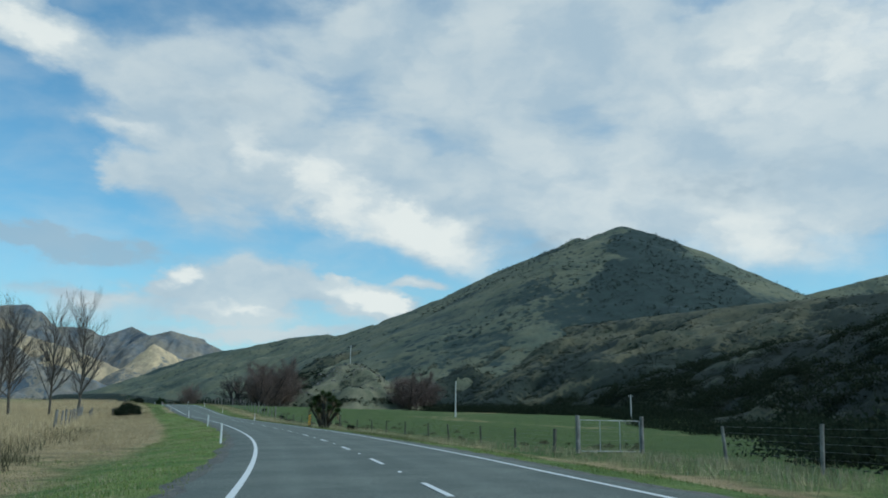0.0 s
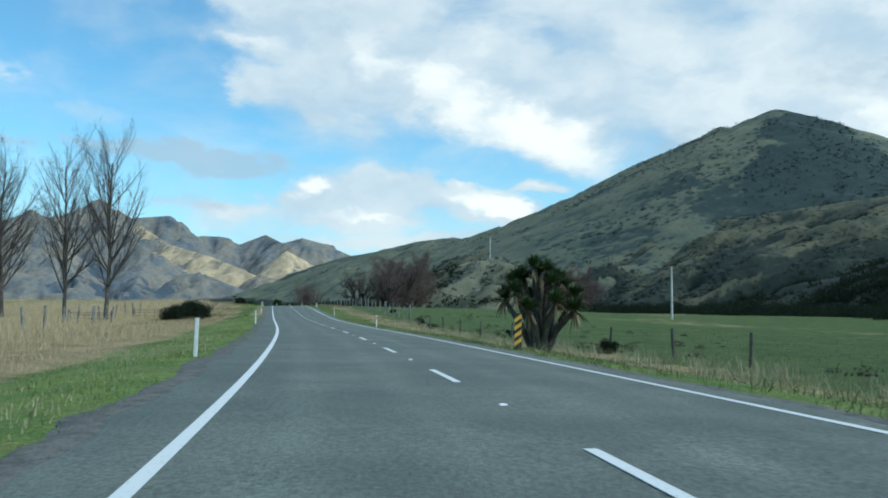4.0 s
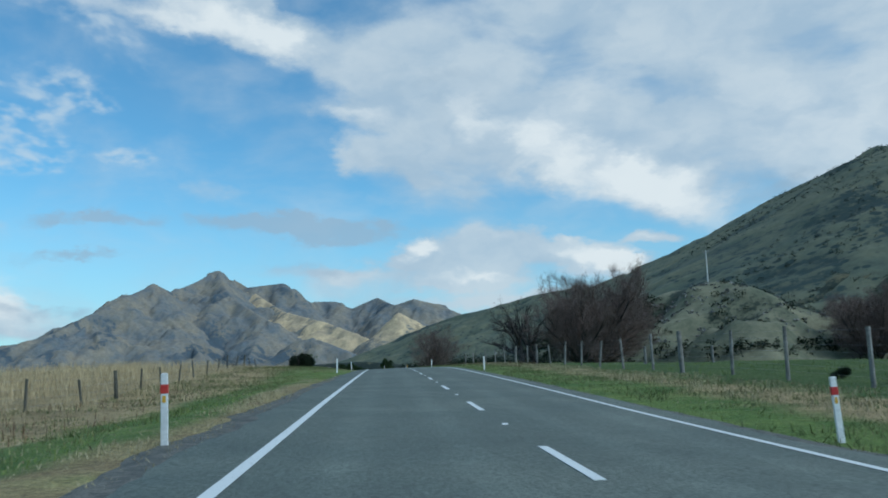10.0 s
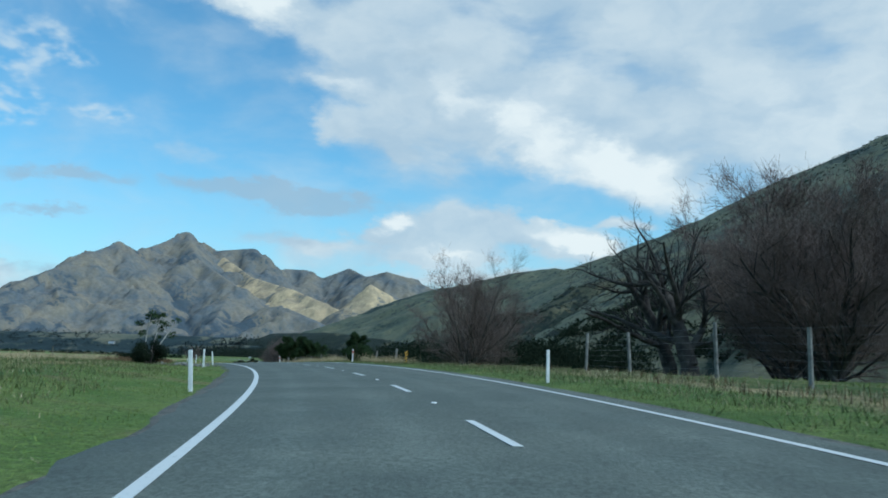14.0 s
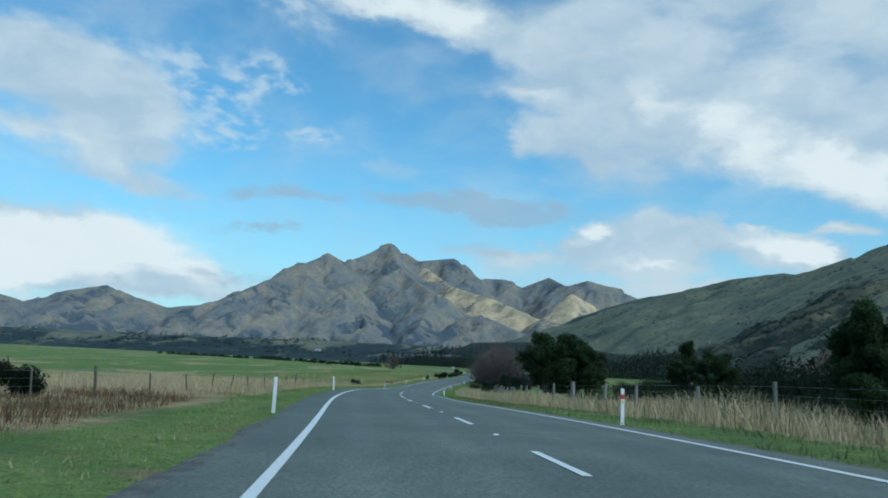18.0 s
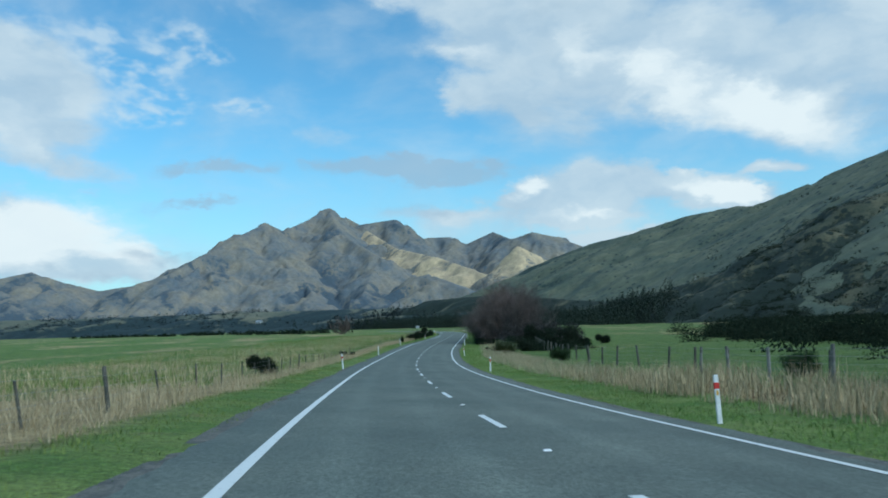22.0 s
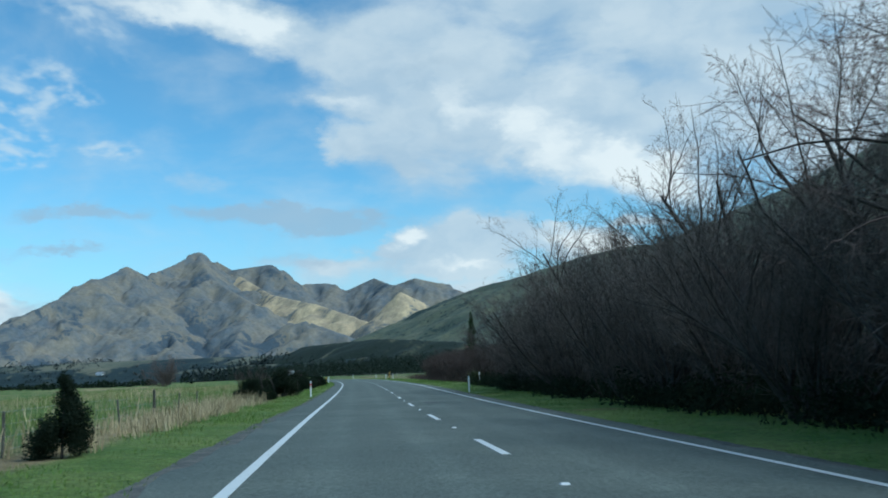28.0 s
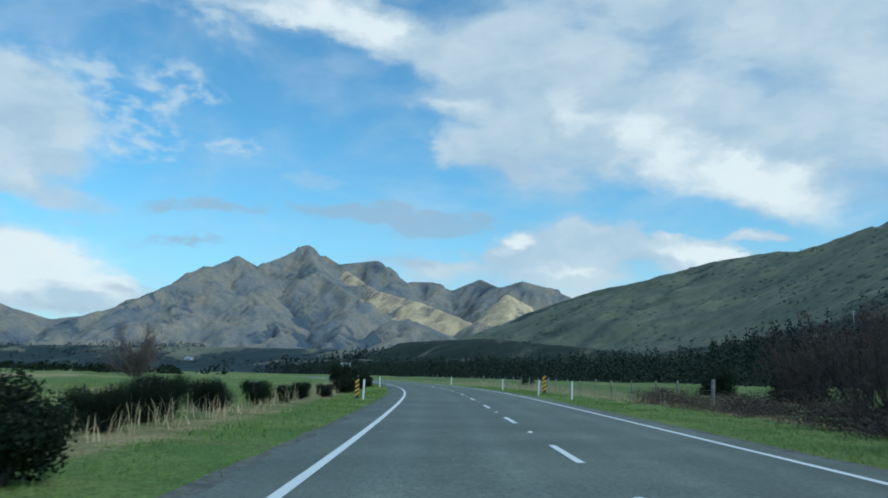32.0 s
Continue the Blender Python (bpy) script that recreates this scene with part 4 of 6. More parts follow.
def leaf_cloud(rng, lumps, count, size, flat=0.6):
    """Small leaves in ellipsoid lumps (x, y, z, rx, ry, rz), denser near the skin. Gives vertices and triangles."""
    vol = np.array([l[3] * l[4] + l[4] * l[5] for l in lumps])
    pick = rng.choice(len(lumps), count, p=vol / vol.sum())
    L = np.asarray(lumps)[pick]
    d = rng.normal(0, 1, (count, 3))
    d /= np.linalg.norm(d, axis=1)[:, None]
    r = rng.random(count) ** 0.40 * (1 + 0.10 * rng.normal(0, 1, count))
    c = L[:, :3] + d * r[:, None] * L[:, 3:6]
    c[:, 2] = np.maximum(c[:, 2], 0.03)
    n = d + rng.normal(0, flat, (count, 3))
    n /= np.linalg.norm(n, axis=1)[:, None]
    a = np.cross(n, rng.normal(0, 1, (count, 3)))
    a /= np.linalg.norm(a, axis=1)[:, None]
    b = np.cross(n, a)
    s = size * rng.uniform(0.5, 1.5, count)[:, None]
    v = np.stack([c - a * s * 0.5, c + b * s * 0.9, c + a * s * 0.5, c - b * s * 0.7], axis=1).reshape(-1, 3)
    f = np.arange(count * 4).reshape(-1, 4)
    return v, f


def round_lumps(rng, w, h, n, low=0.25):
    """Lumps that fill a mound w wide and h high."""
    out = []
    for _ in range(n):
        a, r = rng.uniform(0, 2 * math.pi), math.sqrt(rng.random()) * w * 0.36
        k = 1 - (r / (w * 0.5)) ** 2
        z = rng.uniform(low, 0.72) * h * (0.45 + 0.55 * k)
        s = rng.uniform(0.16, 0.27) * w
        out.append((math.cos(a) * r, math.sin(a) * r, z, s, s, min(s * rng.uniform(0.7, 1.0), h * 0.36)))
    return out


def bush(name, label, seed, w, h, count, size, leaf, category="shrub", lumps=9, group="", stems=7, bark=None, clear=0.0):
    """A leafy shrub or low tree: a few stems and a ragged crown of many leaves."""
    rng = np.random.default_rng(seed)
    ob = thing(name, label, category, group)
    segs = []
    for _ in range(stems):
        a, r = rng.uniform(0, 2 * math.pi), rng.uniform(0.1, 0.33) * w
        q = np.array([math.cos(a) * r, math.sin(a) * r, h * rng.uniform(0.5, 0.8)])
        p0, k = np.array([math.cos(a) * 0.06 * w, math.sin(a) * 0.06 * w, -0.2]), 0.030 * h + 0.02
        m = p0 + (q - p0) * 0.5 + rng.normal(0, 0.06 * h, 3) * np.array([1, 1, 0.2])
        segs += [(*p0, k, *m, k * 0.7), (*m, k * 0.7, *q, k * 0.25)]
    part("trunk", tubes("trunk", segs, bark or M["darkbark"], 5), None, ob)
    L = [(x, y, z + clear * h, rx, ry, rz) for x, y, z, rx, ry, rz in round_lumps(rng, w, h * (1 - clear), lumps, 0.10)]
    v, f = leaf_cloud(rng, L, count, size)
    part("crown", mesh_of("crown", v, f, leaf), None, ob)
    return ob


def sword_plant(name, label, category, seed, heads, leaves, length, width, leaf, stalk=0.0, dead=0):
    """Rosettes of long pointed leaves, on stalks where stalk is more than 0. heads: (x, y, z)."""
    rng = np.random.default_rng(seed)
    ob = thing(name, label, category)
    if stalk:
        segs = []
        for x, y, z in heads:
            m = np.array([x * 0.5 + rng.normal(0, .05), y * 0.5, z * 0.5])
            segs += [(x * 0.15, y * 0.15, -0.2, 0.16, *m, 0.13), (*m, 0.13, x, y, z, 0.10)]
        part("trunk", tubes("trunk", segs, M["bark"], 7), None, ob)

    def blades(n, droop0, droop1, mat, part_name, reach):
        V, F = [], []
        for x, y, z in heads:
            for _ in range(n):
                a, e = rng.uniform(0, 2 * math.pi), rng.uniform(droop0, droop1)
                L = length * rng.uniform(0.7, 1.1) * reach
                out = np.array([math.cos(a) * math.cos(e), math.sin(a) * math.cos(e), math.sin(e)])
                side = np.array([-math.sin(a), math.cos(a), 0]) * width * 0.5
                p = np.array([x, y, z])
                k = len(V)
                for i, (t, wd) in enumerate(((0.02, 0.6), (0.4, 1.0), (0.75, 0.75), (1.0, 0.0))):
                    c = p + out * L * t - np.array([0, 0, 1]) * L * t * t * 0.28
                    c[2] = max(c[2], 0.02)
                    V += [c - side * wd, c + side * wd]
                F += [(k + 2 * i, k + 2 * i + 1, k + 2 * i + 3, k + 2 * i + 2) for i in range(3)]
        part(part_name, mesh_of(part_name, np.array(V), F, mat), None, ob)

    blades(leaves, 0.15 if stalk else 0.55, 1.45, leaf, "foliage", 1.0)
    if dead:
        blades(dead, -1.4, -0.2, M["skirt"], "dead_foliage", 0.9)
    return ob


POPLAR = [(14, 36, 0.72, 0.52, 0.03, 0.05), (8, 12, 0.5, 0.38, 0.05, 0.09), (4, 7, 0.5, 0.5, 0.07, 0.10), (2, 0, 0, 0, 0.08, 0.05)]
WILLOW = [(8, 10, 0.85, 0.72, 0.14, 0.03), (7, 8, 0.75, 0.5, 0.15, 0.05), (5, 6, 0.7, 0.5, 0.15, 0.02), (3, 3, 0.6, 0.5, 0.14, 0.0), (2, 0, 0, 0, 0.12, -0.02)]
DENSE = [(7, 14, 0.66, 0.50, 0.13, 0.04), (6, 9, 0.6, 0.5, 0.15, 0.05), (4, 8, 0.6, 0.5, 0.16, 0.03), (2, 0, 0, 0, 0.14, 0.02)]
THICKET = [(7, 11, 0.62, 0.50, 0.12, 0.04), (6, 7, 0.55, 0.5, 0.12, 0.07), (4, 6, 0.55, 0.5, 0.12, 0.05), (2, 0, 0, 0, 0.1, 0.04)]
SHRUB = [(6, 9, 0.5, 0.5, 0.10, 0.04), (5, 6, 0.5, 0.5, 0.1, 0.08), (3, 4, 0.5, 0.5, 0.1, 0.06), (2, 0, 0, 0, 0.1, 0.04)]


def set_at(ob, m):
    ob.matrix_basis = m
    return ob


def many(ob, rows, label=None):
    """Copies of a thing at rows (s, u, turn, scale); the thing itself takes the first."""
    set_at(ob, spot(rows[0][0], rows[0][1], rows[0][2], rows[0][3]))
    return [ob] + [copy_thing(ob, spot(s, u, t, k)) for s, u, t, k in rows[1:]]


# left side: row of poplars by the straw field
many(bare_tree("poplar", "tall leafless grey poplar beside the straw field", "tree", 1, 1, 20.0, 0.30, POPLAR, (M["bark"], M["twig"]), "bare poplars"),
     [(166, -21, 0, 1.0), (168, -31.5, 80, 0.92), (182, -43, 200, 0.95)])
many(bare_tree("poplar", "slim leafless grey poplar beside the straw field", "tree", 2, 1, 18.5, 0.24, POPLAR, (M["bark"], M["twig"]), "bare poplars"),
     [(168, -25.5, 0, 0.98), (166, -33.0, 120, 0.9), (176, -38.5, 250, 1.0), (190, -50, 30, 1.0)])

# right side: bare willows past the paddock
many(bare_tree("willow", "gnarled dark leafless willow by the paddock fence", "tree", 11, 1, 7.0, 0.42, WILLOW, (M["darkbark"], M["darktwig"]), "bare willows"),
     [(308, 25.2, 0, 1.65), (322, 33, 60, 1.1)])
many(bare_tree("willow_thicket", "broad leafless red-brown willow thicket", "tree", 12, 9, 7.2, 0.16, DENSE, (M["darkbark"], M["redtwig"]), "bare willows", 0.006, 0.40, 16000),
     [(306, 34.5, 0, 1.65), (314, 41, 90, 1.4), (326, 48, 40, 1.2), (313, 97, 10, 1.15), (319, 104, 60, 1.25), (327, 112, 120, 1.1), (455, 62, 10, 0.7), (480, 70, 10, 0.7)])
many(bare_tree("verge_willow", "many-stemmed leafless brown willow behind the white posts", "tree", 18, 8, 6.4, 0.10, DENSE, (M["bark"], M["redtwig"]), "bare willows", haze=9000),
     [(310.3, 10.6, 0, 1.0), (319.5, 13.6, 130, 1.0)])
many(bare_tree("roadside_willow", "tall dense leafless brown willow on the verge", "tree", 13, 9, 10.6, 0.17, DENSE, (M["darkbark"], M["redtwig"]), "roadside willow belt", 0.005, 0.33, 9000),
     [(577, 12.8, 0, 1.0), (571, 14.5, 140, 0.92), (568, 11.6, 250, 0.72), (573.5, 10.6, 30, 0.62)])
many(bare_tree("roadside_willow", "spreading dark leafless willow above the verge", "tree", 14, 3, 10.0, 0.26, WILLOW, (M["darkbark"], M["redtwig"]), "roadside willow belt"),
     [(580, 13.6, 0, 1.05), (590, 15.0, 60, 1.0), (598, 14.0, 100, 0.98), (605, 13.6, 220, 0.94), (612.5, 13.4, 320, 0.90), (620.5, 12.6, 40, 0.76), (630, 12.4, 170, 0.62), (616, 17.0, 250, 0.85)])
many(bare_tree("willow_undergrowth", "dense dark leafless willow scrub along the verge", "shrub", 15, 13, 4.6, 0.06, SHRUB, (M["darkbark"], M["twig"]), "roadside willow belt", haze=4500),
     [(566, 13.5, 20, 1.25), (570, 16, 80, 1.5), (573, 8.9, 0, 1.0), (578.5, 9.2, 50, 1.05), (576, 14.0, 130, 1.6), (584, 8.8, 110, 1.0), (589.5, 9.2, 170, 1.05), (595, 9.0, 230, 1.1), (600.5, 9.3, 290, 1.05),
      (606, 9.0, 20, 1.1), (611.5, 9.2, 75, 1.05), (617, 9.0, 140, 1.0), (622.5, 9.4, 200, 0.95), (628, 10.4, 260, 0.85), (592, 12.5, 30, 1.3), (603, 12.5, 100, 1.3), (614, 12.5, 250, 1.25)])
many(bare_tree("red_willow_shrub", "low leafless red-brown willow shrub on the verge", "shrub", 16, 11, 4.2, 0.05, THICKET, (M["darktwig"], M["maroon"]), "red willow shrubs"),
     [(641, 9.2, 0, 0.95), (648, 11.2, 60, 0.95), (655, 10.2, 120, 1.0), (662, 11.7, 200, 1.0), (669, 10.7, 260, 1.05), (676, 11.2, 330, 1.05), (683, 11.2, 40, 1.1), (690, 12.2, 100, 1.1),
      (697, 13.7, 160, 1.1), (705, 15.7, 220, 1.0), (665, 15.7, 10, 1.15), (680, 16.7, 70, 1.2), (645, 8.3, 200, 0.8), (652, 8.1, 20, 0.85), (659, 8.5, 70, 0.85), (666, 8.5, 130, 0.8), (673, 8.7, 10, 0.85), (680, 8.9, 290, 0.9), (687, 9.5, 60, 0.85), (656, 14.7, 160, 1.1), (672, 14.7, 330, 1.15), (690, 16.7, 200, 1.15), (698, 18.7, 100, 1.1), (648, 15.7, 100, 1.1), (641.6, -8.3, 40, 0.5), (643.4, -8.8, 190, 0.52), (617.2, -8.8, 70, 0.5)])
many(bare_tree("red_willow_tree", "round leafless red-brown tree standing in the field", "tree", 17, 9, 6.3, 0.10, DENSE, (M["redtwig"], M["redtwig"]), "red field trees"),
     [(811, -40.5, 0, 1.35), (372, 31, 30, 0.55)])

# evergreen trees on the right
BOUGHS = [(6, 8, 0.75, 0.62, 0.10, 0.04), (4, 5, 0.7, 0.55, 0.14, 0.06), (3, 0, 0, 0, 0.12, 0.04)]


def leafy_tree(label, seed, stems, height, radius, clump, per, leaf, bark, low=0.3, group=""):
    """An evergreen: trunks and limbs that show below and between clumps of small leaves."""
    rng = np.random.default_rng(seed)
    segs = [[] for _ in BOUGHS]
    for i in range(stems):
        lean = rng.normal(0, 0.12 if stems == 1 else 0.22, 2)
        grow(rng, segs, (rng.normal(0, 0.18), rng.normal(0, 0.18), -0.3), (lean[0], lean[1], 1.0), height * rng.uniform(0.72, 0.9), radius * rng.uniform(0.7, 1.0), 0, 2, BOUGHS, low)
    ob = thing("evergreen_tree", label, "tree", group)
    part("trunk", tubes("trunk", segs[0] + segs[1] + segs[2], bark, 5), None, ob)
    tips = np.array([q[4:7] for q in segs[2]] + [q[4:7] for q in segs[1][3::4]] + [segs[0][-1][4:7]])
    tips = tips[tips[:, 2] > height * low * 0.75]
    L = [(*p, clump * k, clump * k, clump * k * 0.72) for p, k in zip(tips, rng.uniform(0.6, 1.25, len(tips)))]
    v, f = leaf_cloud(rng, L, per * len(L), 0.10)
    part("crown", mesh_of("crown", v, f, leaf), None, ob)
    return ob


EV = "dark green evergreen tree with a clumped crown and bare trunk"
many(leafy_tree(EV, 21, 2, 7.0, 0.17, 0.52, 150, M["evergreen"], M["darkbark"], 0.30, "roadside evergreens"),
     [(407.5, 12.2, 0, 0.80), (428, 15.6, 100, 0.9), (441, 21, 220, 0.95), (402, 23, 40, 0.9)])
many(leafy_tree(EV, 23, 3, 6.4, 0.15, 0.56, 150, M["evergreen"], M["darkbark"], 0.16, "roadside evergreens"),
     [(412, 15.2, 0, 0.85), (432, 18.6, 30, 0.95), (424, 19.5, 100, 0.9), (449, 18.6, 220, 0.85), (366, 15.5, 70, 0.72)])
many(bush("evergreen_shrub", "dark green evergreen shrub by the paddock fence", 22, 6.0, 5.4, 15000, 0.11, M["evergreen"], "tree", 20, "roadside evergreens", 6, M["darkbark"], 0.06),
     [(337, 8.6, 0, 0.45), (370, 18, 40, 0.8), (385, 20, 80, 0.8), (457, 15.2, 60, 0.60), (496.2, 12.7, 200, 0.7)])

# gorse and other dark shrubs
GO = "dark green gorse bush on the rough verge"
many(bush("gorse_bush", GO, 31, 4.4, 2.3, 17000, 0.058, M["gorse"], lumps=18, group="gorse bushes"),
     [(173, -12.6, 0, 0.95), (167.5, -14.2, 130, 0.9), (179, -13.4, 230, 1.1)])
many(bush("tall_gorse_bush", "tall ragged dark gorse thicket on the rough verge", 35, 4.6, 4.2, 46000, 0.050, M["gorse"], lumps=26, group="gorse bushes", stems=12),
     [(609.5, -7.4, 0, 0.42), (612.0, -8.6, 120, 0.46), (613.8, -7.2, 200, 0.40), (616.8, -7.9, 60, 0.48), (618.2, -9.4, 20, 0.5), (678, -8.2, 20, 0.5), (683.2, -9.0, 90, 0.72), (686.2, -9.2, 210, 0.82), (689.5, -9.8, 130, 0.86), (692.5, -9.2, 40, 0.78), (697.5, -8.8, 300, 0.66), (701.5, -8.4, 15, 0.56), (705.5, -8.4, 150, 0.6), (710, -7.8, 260, 0.52), (727, -7.4, 80, 0.46)])
def pointed_shrub(label, seed, w, h, count):
    """A ragged shrub that narrows upwards in uneven tufts."""
    rng = np.random.default_rng(seed)
    ob = thing("pointed_shrub", label, "shrub", "gorse bushes")
    part("trunk", tubes("trunk", [(0, 0, -0.2, 0.06, 0.05, 0, h * 0.5, 0.045), (0.05, 0, h * 0.5, 0.045, 0, 0.05, h * 0.92, 0.012)], M["darkbark"], 6), None, ob)
    L = []
    for i in range(34):
        f = (i + rng.random()) / 34
        a, r = rng.uniform(0, 2 * math.pi), w * 0.40 * (1 - f) ** 0.7 * rng.uniform(0.5, 1.1)
        k = w * (0.08 + 0.12 * (1 - f)) * rng.uniform(0.7, 1.3)
        L.append((math.cos(a) * r, math.sin(a) * r, h * (0.10 + 0.84 * f), k, k, k * 1.15))
    v, f = leaf_cloud(rng, L, count, 0.05)
    part("crown", mesh_of("crown", v, f, M["gorse"]), None, ob)
    return ob


many(pointed_shrub("pointed dark evergreen shrub in the long grass", 36, 2.7, 3.3, 22000), [(579.8, -7.0, 0, 0.42)])
many(bush("gorse_bush", GO, 32, 2.7, 2.4, 12000, 0.055, M["gorse"], lumps=13, group="gorse bushes"),
     [(621.0, -7.3, 0, 0.98), (634.6, -7.1, 60, 0.62), (633.4, -8.2, 10, 0.44), (636.6, -7.6, 100, 0.85), (644.8, -7.4, 200, 0.62), (648.6, -6.9, 320, 0.5), (652.5, -7.0, 30, 0.55), (656.4, -6.6, 150, 0.55), (660.5, -6.4, 80, 0.58), (665.0, -6.6, 240, 0.6),
      (669.5, -6.4, 10, 0.6), (675.0, -6.8, 50, 0.62), (719, -7.6, 10, 0.55), (722.5, -7.7, 100, 0.6), (733.5, -7.3, 200, 0.55), (743, -7.0, 320, 0.62), (752, -6.8, 110, 0.65), (261.6, -10.4, 50, 0.72), (262.8, -10.0, 10, 0.5), (271.8, -10.4, 200, 0.82), (309.6, -9.0, 70, 0.74), (752, -9, 110, 1.2)])
many(bush("low_gorse_bush", "small round dark gorse bush in the grass", 33, 2.2, 1.8, 8000, 0.05, M["gorse"], lumps=10, group="gorse bushes", stems=4),
     [(471.5, -8.9, 0, 0.88), (365.2, -12.9, 20, 0.95), (347.2, -12.6, 40, 0.78), (345.7, -11.6, 140, 0.66), (109.5, 11.0, 50, 0.6), (537, 8.3, 90, 0.42), (515, -8.4, 10, 0.56), (514.3, -7.5, 100, 0.46), (154.3, 11.6, 0, 0.5), (156.5, 12.4, 0, 0.4), (136.5, 14.4, 0, 0.45), (131.8, 13.4, 90, 0.55),
      (128.5, 14.0, 10, 0.5), (172.4, 13.8, 10, 0.45), (166, 12.6, 70, 0.55), (207, 15.5, 70, 0.6), (212, 16, 120, 0.45), (540, 22, 10, 1.2), (548, 26, 10, 1.3), (760, 12, 10, 0.9)])
many(bush("verge_shrub", "mixed dark green shrub beside the willow belt", 34, 4.0, 3.0, 16000, 0.07, M["gorse"], lumps=16, group="verge shrubs", bark=M["darkbark"]),
     [(531, 17, 0, 0.9), (531.0, 10.6, 200, 0.72), (535.5, 12.2, 40, 0.82), (528, 13.2, 60, 0.6), (538, 19.5, 80, 1.1), (545, 20, 160, 1.2), (553, 18, 250, 1.2), (560, 17, 30, 1.3), (640, 17, 80, 1.0), (650, 18.5, 170, 1.1), (716, 20, 120, 1.0), (733, 22, 120, 0.9)])

# sword-leaved plants
many(sword_plant("cabbage_tree", "cabbage tree clump with drooping green sword leaves", "tree", 41, [(0, 0, 3.3), (0.9, 0.3, 3.0), (-0.9, 0.2, 3.0), (0.3, -0.8, 2.8), (-0.5, 0.8, 3.1), (1.4, -0.4, 2.3), (-1.3, -0.6, 2.4), (0.9, 1.1, 2.4), (-1.4, 0.7, 2.2), (0.2, -1.5, 2.0), (1.1, -1.2, 1.7), (-0.9, -1.3, 1.7), (0.5, 0.6, 3.4), (-0.4, -0.4, 3.5), (1.2, 0.4, 2.7), (-1.2, 0.1, 2.8), (0, 1.4, 2.2)], 170, 0.85, 0.075, M["sword"], 1.0, 14),
     [(110.5, 8.2, 0, 1.08)])
many(sword_plant("flax_bush", "flax bush with long upright grey-green blades", "shrub", 42, [(0, 0, 0.0), (0.5, 0.2, 0.0), (-0.4, 0.4, 0.0), (0.1, -0.5, 0.0)], 55, 2.7, 0.085, M["flax"]),
     [(524.0, 9.5, 0, 0.95), (523.4, 10.5, 60, 0.9), (525.4, 10.3, 130, 0.85), (640.2, 8.5, 20, 0.68), (641.0, 9.2, 90, 0.66)])


def conifer(label, seed, h, w):
    rng = np.random.default_rng(seed)
    ob = thing("conifer", label, "tree")
    part("trunk", tubes("trunk", [(0, 0, -0.2, 0.16, 0, 0, h * 0.95, 0.03)], M["darkbark"], 6), None, ob)
    L = []
    for i in range(26):
        z = h * (0.12 + 0.86 * i / 25)
        r = w * 0.5 * (1.02 - z / h) * rng.uniform(0.7, 1.2) + 0.10
        a = rng.uniform(0, 6.28)
        L.append((math.cos(a) * r * 0.4, math.sin(a) * r * 0.4, z, r, r, 0.45))
    v, f = leaf_cloud(rng, L, 3200, 0.16)
    part("crown", mesh_of("crown", v, f, M["evergreen"]), None, ob)
    return ob


set_at(conifer("slim dark conifer rising out of the red willow shrubs", 51, 7.7, 1.9), spot(660.5, 11.4))


# leaning pale-barked tree at the left of the crest
def gum(seed):
    rng = np.random.default_rng(seed)
    ob = thing("gum_tree", "slender pale-barked leaning tree with thin foliage", "tree")
    segs, tips = [], []
    for k in range(3):
        p, d = np.array([k * 0.25, 0, -0.2]), unit(np.array([0.10 + 0.12 * k, 0.1 * (k - 1), 1.0]))
        for i in range(7):
            q = p + d * 0.72
            segs.append((*p, 0.085 - 0.009 * i, *q, 0.076 - 0.009 * i))
            d = unit(d + rng.normal(0, 0.10, 3))
            if i > 3:
                e = p + unit(rng.normal(0, 1, 3) + np.array([0, 0, 0.6])) * 0.8
                segs.append((*p, 0.03, *e, 0.012))
                tips.append(e)
            p = q
        tips.append(p)
    part("trunk", tubes("trunk", segs, M["palebark"], 6), None, ob)
    v, f = leaf_cloud(rng, [(*t, 0.5, 0.5, 0.35) for t in tips], 900, 0.12)
    part("crown", mesh_of("crown", v, f, M["evergreen"]), None, ob)
    return ob


set_at(gum(52), spot(311.0, -9.4, 0, 0.62))


# ---------------------------------------------------------------- roadside furniture
def box_bm(w, d, h, taper=1.0, bevel=0.0, z=0.0):
    bm = bmesh.new()
    v = bmesh.ops.create_cube(bm, size=1.0)["verts"]
    for p in v:
        k = taper if p.co.z > 0 else 1.0
        p.co = Vector((p.co.x * w * k, p.co.y * d * k, (p.co.z + 0.5) * h + z))
    if bevel:
        bmesh.ops.bevel(bm, geom=bm.edges[:], offset=bevel, segments=1, affect="EDGES")
    return bm


def as_mesh(name, bm, mat):
    me = bpy.data.meshes.new(name)
    bm.to_mesh(me)
    bm.free()
    me.materials.append(mat)
    return me


def marker_post(band):
    """White edge marker post with a coloured band and a reflector."""
    ob = thing("marker_post", "white plastic edge marker post with a %s reflector band" % ("red" if band == "red" else "white"), "marker post", "edge marker posts")
    part("post", box_bm(0.105, 0.045, 1.27, 0.92, 0.008, -0.25), M["white"], ob)
    if band == "red":
        part("band", box_bm(0.109, 0.050, 0.13, 1.0, 0.004, 0.73), M["red"], ob, "red band")
    part("reflector", box_bm(0.05, 0.054, 0.10, 1.0, 0.003, 0.60), M["amber" if band == "red" else "white"], ob, "small reflector")
    return ob


